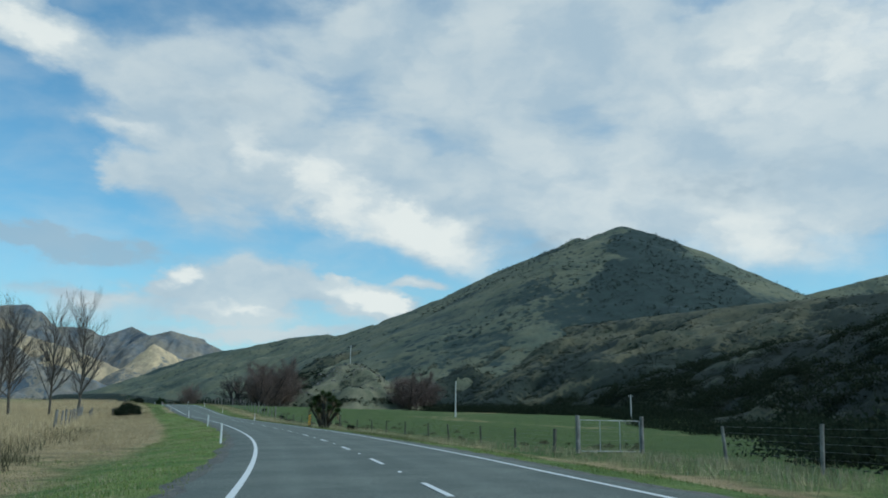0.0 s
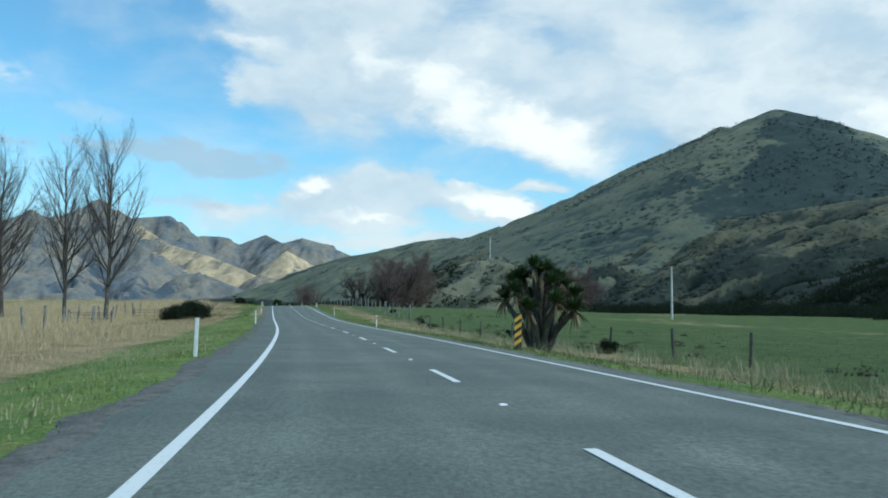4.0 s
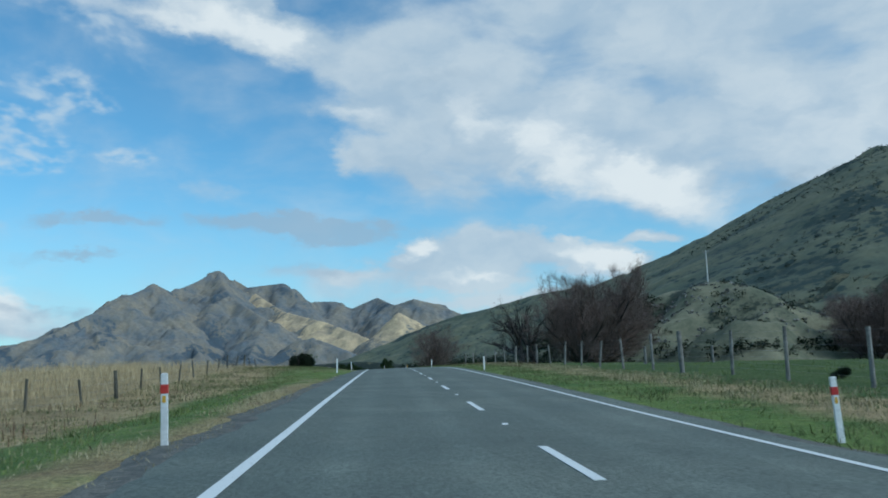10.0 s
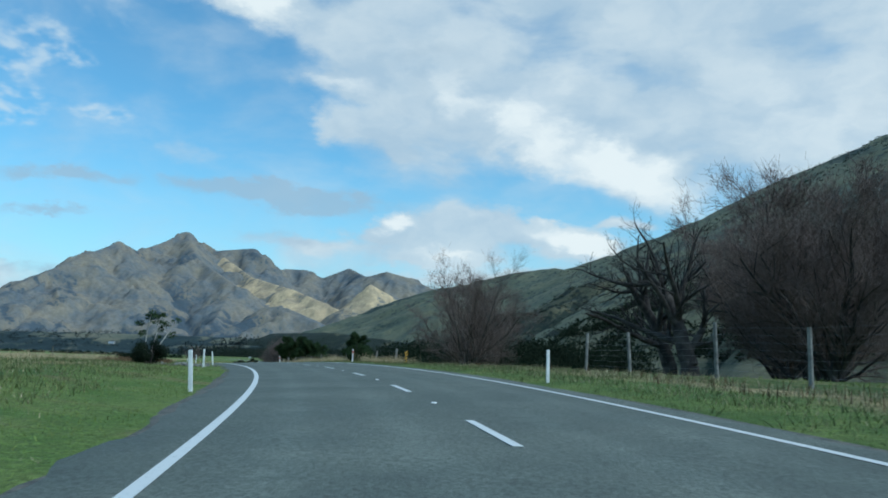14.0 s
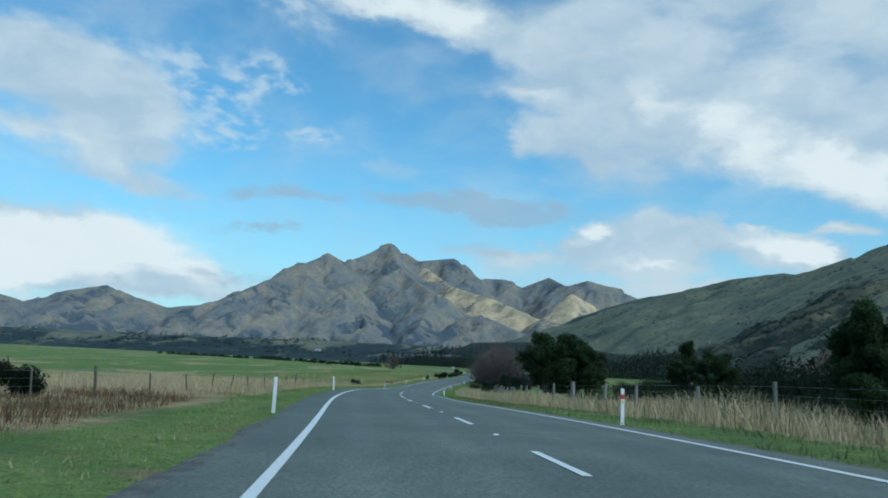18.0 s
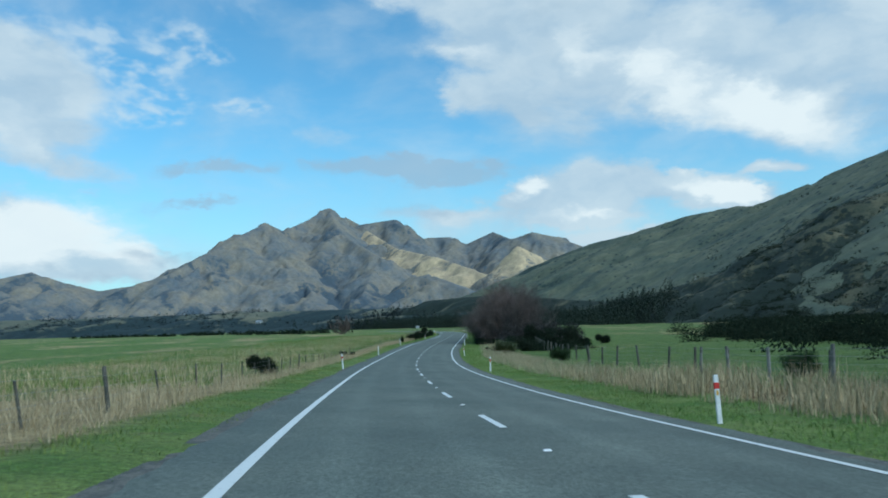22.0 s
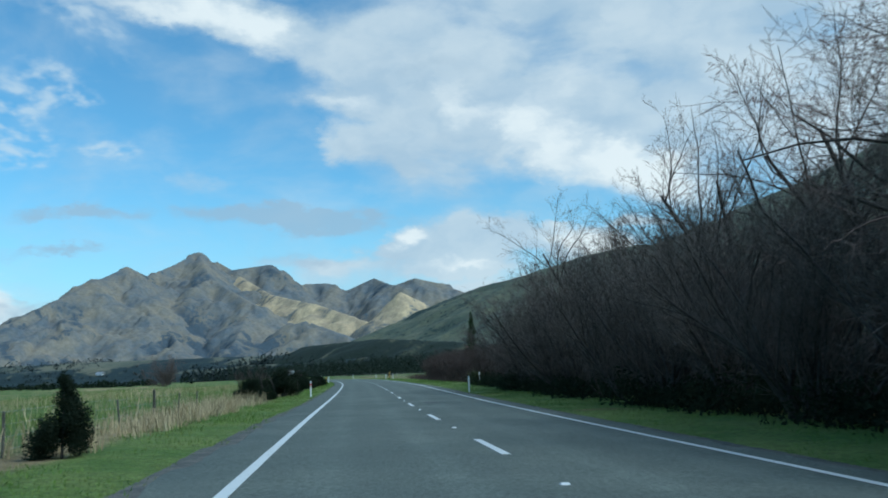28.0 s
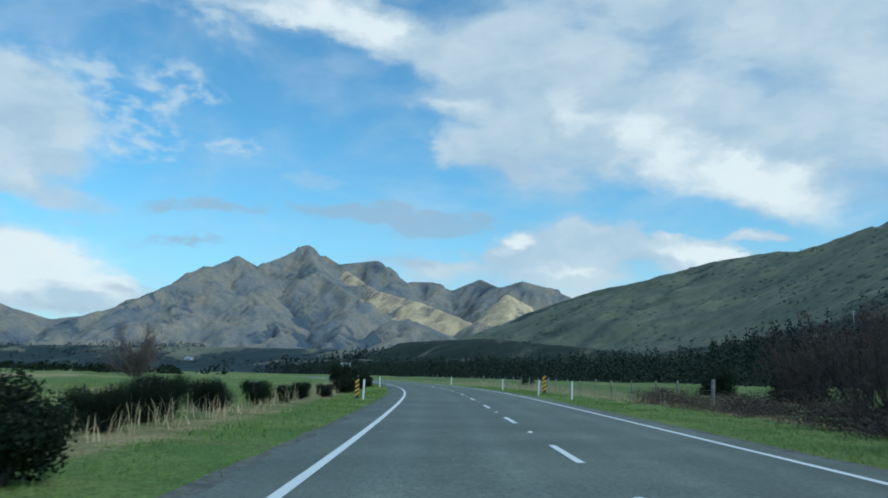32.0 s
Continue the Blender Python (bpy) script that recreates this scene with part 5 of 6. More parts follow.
RED = [(144.3, 4.8), (192.6, 4.97), (192.2, -5.26), (323.5, 5.33), (361.3, 4.7), (440.6, 4.9), (479.7, -5.0), (480, 4.97), (519.8, 5.04), (620.5, -5.26)]
PLAIN = [(59.1, -5.33), (138.7, -5.2), (519.8, -4.95), (97, -5.5), (238.3, -5.5), (238.4, 4.9), (280, -5.1), (283.3, 5.05), (322.6, -5.2), (362.4, -5.0), (399.9, -4.95), (560, -5.5), (564, 5.1), (618, 4.85), (634.7, 8.0),
         (712.5, 5.75), (722.4, 5.4), (708, -5.6), (740, 5.4), (745, -5.5), (775, 5.4), (307.7, -6.0)]
for rows, band in ((RED, "red"), (PLAIN, "plain")):
    first = marker_post(band)
    rng = np.random.default_rng(7)
    for i, (s, u) in enumerate(rows):
        m = spot(s, u, rng.normal(0, 6)) @ pose(0, 0, 0, rng.normal(0, 2.0), rng.normal(0, 2.5), 0)
        if i == 0:
            set_at(first, m)
        else:
            copy_thing(first, m)


def hazard_post():
    """Striped yellow and black hazard board on a post."""
    ob = thing("hazard_post", "hazard marker post with yellow and black stripes", "marker post", "hazard posts")
    part("board", box_bm(0.26, 0.03, 1.60, 1.0, 0.004, -0.25), M["black"], ob, "black board")
    for k in range(4):
        bm = box_bm(0.263, 0.034, 0.15, 1.0, 0.0, 0.22 + 0.29 * k)
        for v in bm.verts:
            v.co.z += v.co.x * 0.7
        part("stripe", bm, M["amber"], ob, "yellow slanted stripe")
    return ob


many(hazard_post(), [(104, 5.3, 0, 1.0), (316.8, 7.9, 10, 0.72), (727, 6.6, 0, 1.0), (709, -6.0, 0, 0.75)])


def rod_bm(r, h, sides=8, taper=0.9, z=0.0):
    bm = bmesh.new()
    bmesh.ops.create_cone(bm, cap_ends=True, segments=sides, radius1=r, radius2=r * taper, depth=h, matrix=Matrix.Translation((0, 0, h / 2 + z)))
    return bm


def strand(name, pts, r, mat):
    """One unbroken thin three-sided rod through the points."""
    d = np.gradient(pts, axis=0)
    e = np.cross(d, (0, 0, 1.0))
    e /= np.linalg.norm(e, axis=1)[:, None]
    v = np.stack([pts + e * r, pts - e * r, pts + np.array([0, 0, 1.5 * r])], 1).reshape(-1, 3)
    a = np.arange(len(pts) - 1)[:, None] * 3
    k = np.arange(3)
    return mesh_of(name, v, np.stack([a + k, a + (k + 1) % 3, a + 3 + (k + 1) % 3, a + 3 + k], 2).reshape(-1, 4), mat, True)


def fence(name, label, line, gap, height, wires, mat, seed, thick=0.075, lean=2.5, strainer=9):
    """Post-and-wire fence along a line of (s, u): every post is a part, and so is every wire."""
    rng = np.random.default_rng(seed)
    line = np.asarray(line, float)
    n = np.concatenate([[0], np.cumsum(np.hypot(np.diff(line[:, 0]), np.diff(line[:, 1])))])
    at = np.arange(0, n[-1], gap)
    at[1:] += rng.uniform(-0.12, 0.12, len(at) - 1) * gap
    S, U = np.interp(at, n, line[:, 0]), np.interp(at, n, line[:, 1])
    x, y, z = ground_at(S, U)
    ob = thing(name, label, "fence")
    post = as_mesh("post", rod_bm(thick, height + 0.3, 7, 0.92, -0.3), mat)
    big = as_mesh("strainer_post", rod_bm(thick * 1.6, height + 0.45, 8, 0.95, -0.3), mat)
    for i in range(len(at)):
        o = part("strainer_post" if i % strainer == 0 else "post", big if i % strainer == 0 else post, None, ob)
        o.matrix_world = pose(float(x[i]), float(y[i]), float(z[i]), rng.normal(0, lean), rng.normal(0, lean), rng.uniform(0, 360)) @ Matrix.Diagonal((1, 1, rng.uniform(0.93, 1.05), 1))
    for k in range(wires):
        h = height * (0.16 + 0.78 * k / max(wires - 1, 1))
        part("wire", strand("wire", np.stack([x, y, z + h], 1), 0.0035, M["wire"]), None, ob)
    return ob


fence("paddock_fence", "tall weathered wooden post and wire fence round the paddock", [(8, 16.5), (25, 16.5), (40, 17), (49, 17.6), (57.4, 17.6)], 8.4, 1.8, 6, M["wood"], 1, 0.085)
fence("roadside_fence", "wooden post and wire fence along the verge", [(61, 13.7), (89, 13.1), (111, 12.8), (137, 11.0), (172, 11.6)], 6.6, 1.25, 5, M["darkwood"], 2, 0.07)
fence("deer_fence", "tall wooden post and wire deer fence beside the paddock", [(172, 12.4), (192, 13.0), (228, 13.2), (266, 13.0), (303, 12.8)], 5.5, 1.95, 7, M["wood"], 3, 0.08)
fence("roadside_fence", "wooden post and wire fence below the evergreen trees", [(336, 12), (372, 9.6), (400, 9.4), (440, 11.5), (470, 14.5)], 5.4, 1.35, 5, M["wood"], 4, 0.075)
fence("roadside_fence", "dark wooden post and wire fence along the green paddock", [(446, 13.2), (454.5, 13.5), (470, 14.2), (482, 13.9), (500, 14.2), (530, 15.2), (556, 16.5)], 5.0, 1.3, 5, M["darkwood"], 5, 0.075)
fence("field_fence", "old wooden post and wire fence by the poplars", [(100, -19), (135, -19.5), (157, -20), (178, -22), (200, -22)], 6.0, 1.6, 5, M["wood"], 6, 0.09, 4.0)
fence("field_fence", "low leaning wooden post and wire fence in the straw grass", [(178, -13), (215, -13.5), (250, -14.5), (262, -14.5)], 4.2, 1.05, 4, M["darkwood"], 7, 0.05, 7.0)
fence("field_fence", "low thin post and wire fence along the green field", [(330, -17), (347, -14.2), (376, -9.8), (398, -8.6), (416, -8.2), (440, -8.0), (470, -8.0), (500, -8.2), (540, -8.2), (575, -8.2), (606, -9.2)], 4.2, 0.85, 4, M["darkwood"], 8, 0.03, 5.0)
fence("far_fence", "post and wire fence beyond the bend", [(705, 11), (735, 10.5), (765, 11), (800, 13), (840, 14)], 4.5, 1.1, 4, M["wood"], 9, 0.06)


def gate(label, width, height, mat, mesh_lines=True):
    """A tubular field gate between two posts."""
    ob = thing("field_gate", label, "gate")
    for x in (-0.12, width + 0.12):
        p = part("gate_post", rod_bm(0.12, height + 0.55, 9, 0.95, -0.35), M["wood"], ob)
        p.matrix_basis = pose(x, 0, 0)
    rails = [0.12, 0.5, 0.85, height - 0.06] if height < 1.5 else [0.12, height - 0.06]
    for z in rails:
        part("rail", tubes("rail", [(0, 0, z, 0.022, width, 0, z, 0.022)], mat, 6), None, ob)
    for x in np.linspace(0.02, width - 0.02, 4):
        part("upright", tubes("upright", [(x, 0, 0.12, 0.020, x, 0, height - 0.06, 0.020)], mat, 6), None, ob)
    if mesh_lines:
        for z in np.linspace(0.25, height - 0.2, 7):
            part("mesh_wire", tubes("mesh_wire", [(0, 0, z, 0.005, width, 0, z, 0.005)], M["wire"], 3), None, ob)
    return ob


set_at(gate("tall galvanised field gate with wire mesh", 3.7, 1.85, M["steel"]), spot(57.6, 13.8, 2))
set_at(gate("wooden-railed stockyard gate beside the deer fence", 5.5, 1.3, M["darkwood"], False), spot(250, 20.5, -8))
set_at(gate("low wooden-railed field gate by the poplars", 3.2, 1.2, M["darkwood"], False), spot(172, -19, 10))
set_at(gate("low wooden stock rail in the field", 4.0, 1.1, M["darkwood"], False), spot(155, -22, 40))


def power_pole(label, h, arm):
    ob = thing("power_pole", label, "utility pole", "power poles")
    part("pole", rod_bm(0.19, h + 0.6, 9, 0.66, -0.6), M["paleconcrete"], ob)
    if arm:
        part("crossarm", box_bm(arm, 0.10, 0.12, 1.0, 0.01, h - 0.55), M["wood"], ob, "wooden crossarm")
        for x in (-0.45 * arm, 0.0, 0.45 * arm):
            p = part("insulator", rod_bm(0.05, 0.22, 7, 0.7, h - 0.43), M["white"], ob)
            p.matrix_basis = pose(x, 0, 0)
    return ob


def height_on(grid, x, y):
    gx, gy, Z = grid
    i = np.clip(((np.asarray(x) - gx[0]) / (gx[1] - gx[0])).round().astype(int), 0, len(gx) - 1)
    j = np.clip(((np.asarray(y) - gy[0]) / (gy[1] - gy[0])).round().astype(int), 0, len(gy) - 1)
    return Z[j, i]


set_at(power_pole("grey concrete power pole standing in the paddock", 9.8, 0.0), pose(-5, 196, 0.2))
_pole = power_pole("power pole with a crossarm on the hill terrace", 8.5, 2.2)
for k, (x, y) in enumerate(((-323, 1052), (-390, 1128), (-450, 1200), (-520, 1270), (-255, 985))):
    m = pose(x, y, max(float(height_on(NEAR, x, y)), 1.0), 0, 0, 40)
    _pole = set_at(_pole, m) if k == 0 else (copy_thing(_pole, m), _pole)[1]
set_at(power_pole("pale power pole on top of the rocky knoll", 9.0, 1.6), pose(-52.5, 381, float(height_on(KNOLL, -52.5, 381)) - 0.3, 0, 0, 30))
set_at(power_pole("power pole at the foot of the dark bank", 8.0, 1.4), pose(36, 209, max(float(height_on(BANK, 36, 209)), 0.3) - 0.1, 0, 0, 30))


def road_sign():
    ob = thing("road_sign", "road sign seen from behind on two grey posts", "sign")
    for x in (-0.5, 0.5):
        p = part("sign_post", rod_bm(0.045, 3.0, 8, 1.0, -0.4), M["steel"], ob)
        p.matrix_basis = pose(x, 0, 0)
    part("sign_board", box_bm(1.6, 0.03, 1.1, 1.0, 0.02, 1.75), M["steel"], ob, "grey sign back")
    return ob


set_at(road_sign(), spot(800, -7.1))


def rock_pile(label, seed, n, spread):
    """A heap of broken stones, each a part."""
    rng = np.random.default_rng(seed)
    ob = thing("rock_pile", label, "rocks")
    shapes = []
    for _ in range(4):
        bm = bmesh.new()
        bmesh.ops.create_icosphere(bm, subdivisions=1, radius=1.0)
        for v in bm.verts:
            v.co *= float(rng.uniform(0.7, 1.2))
        shapes.append(as_mesh("stone", bm, M["rock"]))
    for i in range(n):
        r = float(rng.uniform(0.06, 0.22))
        o = part("stone", shapes[i % 4], None, ob)
        o.matrix_basis = pose(float(rng.normal(0, spread[0])), float(rng.normal(0, spread[1])), r * 0.35, *[float(a) for a in rng.uniform(0, 360, 3)]) @ Matrix.Diagonal((r, r * float(rng.uniform(0.7, 1.3)), r * 0.42, 1))
    return ob


set_at(rock_pile("heap of broken grey stones on the grass verge", 61, 110, (0.85, 1.3)), spot(311.2, -7.0, 0, 1.0, 0.06))


def fallen_branch(seed):
    rng = np.random.default_rng(seed)
    ob = thing("fallen_branch", "dead grey branches lying beside the paddock fence", "branch")
    for i in range(5):
        segs = [[] for _ in range(3)]
        grow(rng, segs, (float(rng.normal(0, 0.8)), float(rng.normal(0, 0.5)), 0.12), (float(rng.normal(0, 1)), float(rng.normal(0, 0.6)), 0.12), 2.6, 0.07, 0, 2, [(5, 5, 0.7, 0.5, 0.12, 0.0), (3, 3, 0.6, 0.5, 0.12, 0.02), (2, 0, 0, 0, 0.1, 0.0)])
        part("limb", tubes("limb", [s for k in segs for s in k], M["bark"], 5), None, ob)
    return ob


set_at(fallen_branch(62), spot(446.5, 15.6))


def farm_house(label, w, d, h, roof_mat):
    """A small far house: walls, a gable roof, windows and a door."""
    ob = thing("farm_house", label, "house", "valley houses")
    part("wall", box_bm(w, d, h), M["white"], ob)
    bm = bmesh.new()
    a, b = w / 2 + 0.4, d / 2 + 0.4
    v = [bm.verts.new(p) for p in ((-a, -b, h), (a, -b, h), (a, b, h), (-a, b, h), (-a, 0, h + d * 0.3), (a, 0, h + d * 0.3))]
    for f in ((0, 1, 5, 4), (2, 3, 4, 5), (1, 2, 5), (3, 0, 4), (3, 2, 1, 0)):
        bm.faces.new([v[i] for i in f])
    part("roof", bm, roof_mat, ob, "grey iron roof")
    for x in (-w * 0.3, w * 0.3):
        p = part("window", box_bm(1.6, 0.1, 1.2, 1.0, 0.0, 1.0), M["black"], ob)
        p.matrix_basis = pose(x, -d / 2 - 0.02, 0)
    p = part("door", box_bm(1.0, 0.1, 2.05), M["darkwood"], ob)
    p.matrix_basis = pose(0, -d / 2 - 0.02, 0)
    return ob


for k, (x, y, turn, w) in enumerate(((-1250, 1530, 20, 11), (-1600, 1700, 30, 13), (-930, 1360, 10, 8))):
    set_at(farm_house("white farm house with a grey roof across the valley", w, 8.0, 3.2, M["steel"]), pose(x, y, max(float(height_on(TERRACE, x, y)), 0.3) - 0.2, 0, 0, turn))


# ---------------------------------------------------------------- masses of plants
def scatter_clumps(name, label, category, places, sizes, leaf, per, seed, flat=0.9, tall=1.0, cone=False):
    """Many small ragged shrubs in one object: per leaves each, about their places on the ground."""
    rng = np.random.default_rng(seed)
    n = len(places)
    d = rng.normal(0, 1, (n, per, 3))
    d /= np.linalg.norm(d, axis=2)[..., None]
    d *= rng.random((n, per, 1)) ** 0.4
    d[..., 2] = np.abs(d[..., 2]) * tall + 0.05
    if cone:
        d[..., :2] *= np.clip(1.05 - d[..., 2:3] / tall, 0.08, 1)
    c = places[:, None, :] + d * sizes[:, None, None] * rng.uniform(0.8, 1.2, (n, 1, 3))
    c = c.reshape(-1, 3)
    s = (np.repeat(sizes, per) * rng.uniform(0.16, 0.42, n * per) * flat)[:, None]
    a = rng.normal(0, 1, (n * per, 3))
    a /= np.linalg.norm(a, axis=1)[:, None]
    b = np.cross(a, rng.normal(0, 1, (n * per, 3)))
    b /= np.linalg.norm(b, axis=1)[:, None]
    v = np.stack([c - a * s, c + a * s + b * s * 0.6, c + b * s * 1.2 - a * s * 0.2], axis=1).reshape(-1, 3)
    return tagged(new(name, mesh_of(name, v, np.arange(len(v)).reshape(-1, 3), leaf)), label, category, kind="stuff")


def on_hill(grid, n, seed, box, dense, size, lowest=1.5, highest=1e9):
    """Places on a hill, thicker where dense(x, y, z) is near 1."""
    rng = np.random.default_rng(seed)
    x, y = rng.uniform(box[0], box[1], n), rng.uniform(box[2], box[3], n)
    z = height_on(grid, x, y)
    keep = (rng.random(n) < dense(x, y, z)) & (z > lowest) & (z < highest)
    return np.stack([x, y, z - 0.3], 1)[keep], rng.uniform(size[0], size[1], n)[keep]


patch = lambda x, y, size, seed, lo, hi: np.clip((fbm(x / size, y / size, 4, seed) - lo) / (hi - lo), 0, 1)
p, k = on_hill(NEAR, 90000, 1, (-560, 420, 480, 1560), lambda x, y, z: np.clip(patch(x, y, 30, 5, -0.42, 0.05) * np.clip(2.1 - z / 50, 0.35, 1) * 1.3 + 0.04 + np.clip((48 - z) / 24, 0, 1) * patch(x, y, 22, 15, -0.6, 0.05), 0, 1) * 0.9 * np.clip((x + 232) / 20, 0.06, 1) + 0.8 * np.clip((34 - z) / 10, 0, 1) * (x > -20) + 0.75 * patch(x, y, 26, 45, -0.35, 0.1) * np.clip((75 - z) / 30, 0, 1) * ((x > -190) & (x < 0) & (y < 680)), (0.9, 2.6))
scatter_clumps("hillside_scrub", "dark green scrub scattered over the near hillside", "scrub", p, k, M["gorse"], 40, 2, 0.46)
p, k = on_hill(BANK, 14000, 3, (40, 330, -60, 560), lambda x, y, z: np.clip(patch(x, y, 30, 6, -0.5, 0.1) + np.clip((16 - z) / 8, 0, 1), 0, 1), (1.3, 3.0))
scatter_clumps("bank_scrub", "dense dark scrub covering the bank", "scrub", p, k, M["gorse"], 44, 4, 0.6)
p, k = on_hill(CONE, 60000, 5, (-300, 900, 600, 1800), lambda x, y, z: np.clip(patch(x, y, 110, 7, 0.15, 0.55) * 0.22 + 0.55 * cone_face(x, y) * patch(x, y, 40, 27, -0.5, 0.2) + np.clip((30 - z) / 20, 0, 1), 0, 0.9), (1.5, 3.2))
scatter_clumps("cone_hill_scrub", "dark scrub in patches on the cone-shaped hill", "scrub", p, k, M["pine"], 14, 6)
p, k = on_hill(KNOLL, 9000, 7, (-140, 5, 330, 450), lambda x, y, z: np.clip((-62 - x) / 8, 0, 0.95) + np.clip((y - 392) / 8, 0, 0.9) + 0.008 + 0.10 * patch(x, y, 16, 9, 0.2, 0.6) + np.clip((10.5 - z) / 3, 0, 0.7), (0.6, 1.7), 6.5)
scatter_clumps("knoll_scrub", "dark scrub on the back of the rocky knoll", "scrub", p, k, M["gorse"], 40, 8, 0.7)


def belt(line, half, n, seed, size):
    """Places in a belt along a line of (x, y)."""
    rng = np.random.default_rng(seed)
    line = np.asarray(line, float)
    d = np.concatenate([[0], np.cumsum(np.hypot(np.diff(line[:, 0]), np.diff(line[:, 1])))])
    t = rng.uniform(0, d[-1], n)
    x, y = np.interp(t, d, line[:, 0]) + rng.normal(0, half, n), np.interp(t, d, line[:, 1]) + rng.normal(0, half, n)
    s, u = off_road(x, y)
    z = np.maximum(ground_height(s, u, x, y), height_on(NEAR, x, y) * ((x > -740) & (x < 740) & (y > 430) & (y < 1600)))
    ok = np.abs(u) > 16
    return np.stack([x, y, z - 0.3], 1)[ok], rng.uniform(size[0], size[1], n)[ok]


rng = np.random.default_rng(11)
x, y = rng.uniform(-45, 120, 7500), rng.uniform(-60, 360, 7500)
front = np.interp(y, [-60, 10, 43, 55, 66, 80, 120, 170, 220, 270, 310, 345], [19, 13, 11, 11.5, 14, 22, 28, 34, 33, 20, 0, -34]) + 3.5 * fbm(x * 0 + 3, y / 14, 3, 8)
s, u = off_road(x, y)
z = np.maximum(ground_height(s, u, x, y), np.where((x > 30), height_on(BANK, x, y), -9))
keep = (x > front) & ((x < front + 22) | (rng.random(7500) < 0.45))
scatter_clumps("paddock_edge_scrub", "dense dark scrub behind the paddock fence", "scrub", np.stack([x, y, z - 0.2], 1)[keep], rng.uniform(1.1, 2.8, 7500)[keep], M["gorse"], 170, 12, 0.26)
# taller scrub between the paddock's far edge and the hill
rng = np.random.default_rng(63)
y = rng.uniform(215, 430, 900)
x = np.interp(y, [215, 250, 290, 330, 350, 380, 430], [34, 34, 18, -8, -22, -8, 10]) + 4 + 46 * rng.random(900) ** 1.4
s, u = off_road(x, y)
z = np.maximum.reduce([ground_height(s, u, x, y), np.where((x > 32) & (x < 418), height_on(BANK, x, y), -9), np.where((y > 422), height_on(NEAR, x, y), -9), np.where((x < 8) & (y > 318), height_on(KNOLL, x, y), -9)])
keep = ~((x < -22) & (y < 395) & (z > 12))
scatter_clumps("tall_scrub", "tall dark scrub and small trees below the hill", "scrub", np.stack([x, y, z - 0.3], 1)[keep], rng.uniform(1.6, 3.6, 900)[keep], M["gorse"], 300, 64, 0.22, 1.1)
rng = np.random.default_rng(31)
x, y = rng.uniform(-66, -26, 420), rng.uniform(344, 380, 420)
p = np.stack([x, y, height_on(KNOLL, x, y) - 0.25], 1)
scatter_clumps("knoll_rocks", "pale grey rocks scattered on the knoll's face", "rock", p[p[:, 2] > 9], rng.uniform(0.2, 0.65, 420)[p[:, 2] > 9], M["rock"], 14, 33, 2.2, 0.7)
p, k = belt([(-150, 480), (-110, 520), (-80, 600), (-130, 700), (-200, 800)], 14, 900, 13, (1.6, 3.4))
scatter_clumps("hill_foot_scrub", "dark scrub and trees at the foot of the hillside", "scrub", p, k, M["gorse"], 260, 14, 0.24)
p, k = belt([(-142, 462), (-156, 484), (-170, 512), (-180, 545), (-184, 580)], 6.5, 520, 37, (1.5, 3.3))
scatter_clumps("hill_foot_scrub", "tall dark scrub along the foot of the near hill", "scrub", p, k, M["gorse"], 300, 38, 0.22)
p, k = belt([(-270, 860), (-330, 950), (-410, 1040), (-520, 1130), (-640, 1200)], 18, 2600, 15, (3.0, 6.0))
scatter_clumps("pine_belt", "dark pine plantation along the terrace", "woods", p, k, M["pine"], 130, 16, 0.32, 2.2, True)
p, k = belt([(-620, 1180), (-760, 1380), (-900, 1460), (-1150, 1500), (-1500, 1450)], 26, 2200, 17, (4.0, 7.0))
scatter_clumps("pine_belt", "distant dark pine plantation across the valley", "woods", p, k, M["hazepine"], 26, 18, 0.8, 1.9, True)
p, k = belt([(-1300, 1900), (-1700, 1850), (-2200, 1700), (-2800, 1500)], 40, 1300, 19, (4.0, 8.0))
scatter_clumps("far_shelter_belts", "far dark shelter belts on the valley floor", "woods", p, k, M["hazepine"], 22, 20, 0.9, 1.0)
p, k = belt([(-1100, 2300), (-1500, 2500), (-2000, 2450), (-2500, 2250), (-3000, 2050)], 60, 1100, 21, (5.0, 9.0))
scatter_clumps("far_shelter_belts", "far dark scrub below the mountain range", "woods", p, k, M["hazepine"], 18, 22, 0.9, 0.8)
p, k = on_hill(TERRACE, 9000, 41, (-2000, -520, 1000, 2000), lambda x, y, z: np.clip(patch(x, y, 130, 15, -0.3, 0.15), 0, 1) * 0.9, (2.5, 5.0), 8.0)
scatter_clumps("terrace_woods", "dark woods on the valley terrace, haze in their colour", "woods", p, k, M["hazepine"], 14, 42, 0.9, 1.3)
p, k = belt([(-420, 760), (-520, 820), (-640, 880), (-760, 900)], 10, 260, 23, (1.5, 3.0))
scatter_clumps("field_scrub", "dark shrubs at the end of the green field", "scrub", p, k, M["gorse"], 30, 24)


def on_verge(bands, seed, size):
    """Places on the ground in bands (s0, s1, u0, u1, per square metre)."""
    rng = np.random.default_rng(seed)
    S = np.concatenate([rng.uniform(a, b, int((b - a) * (d - c) * n)) for a, b, c, d, n in bands])
    U = np.concatenate([rng.uniform(c, d, int((b - a) * (d - c) * n)) for a, b, c, d, n in bands])
    U = U + 0.5 * fbm(S / 4, S * 0 + 1, 3, seed)
    x, y, z = ground_at(S, U)
    return np.stack([x, y, z - 0.1], 1), rng.uniform(size[0], size[1], len(S))


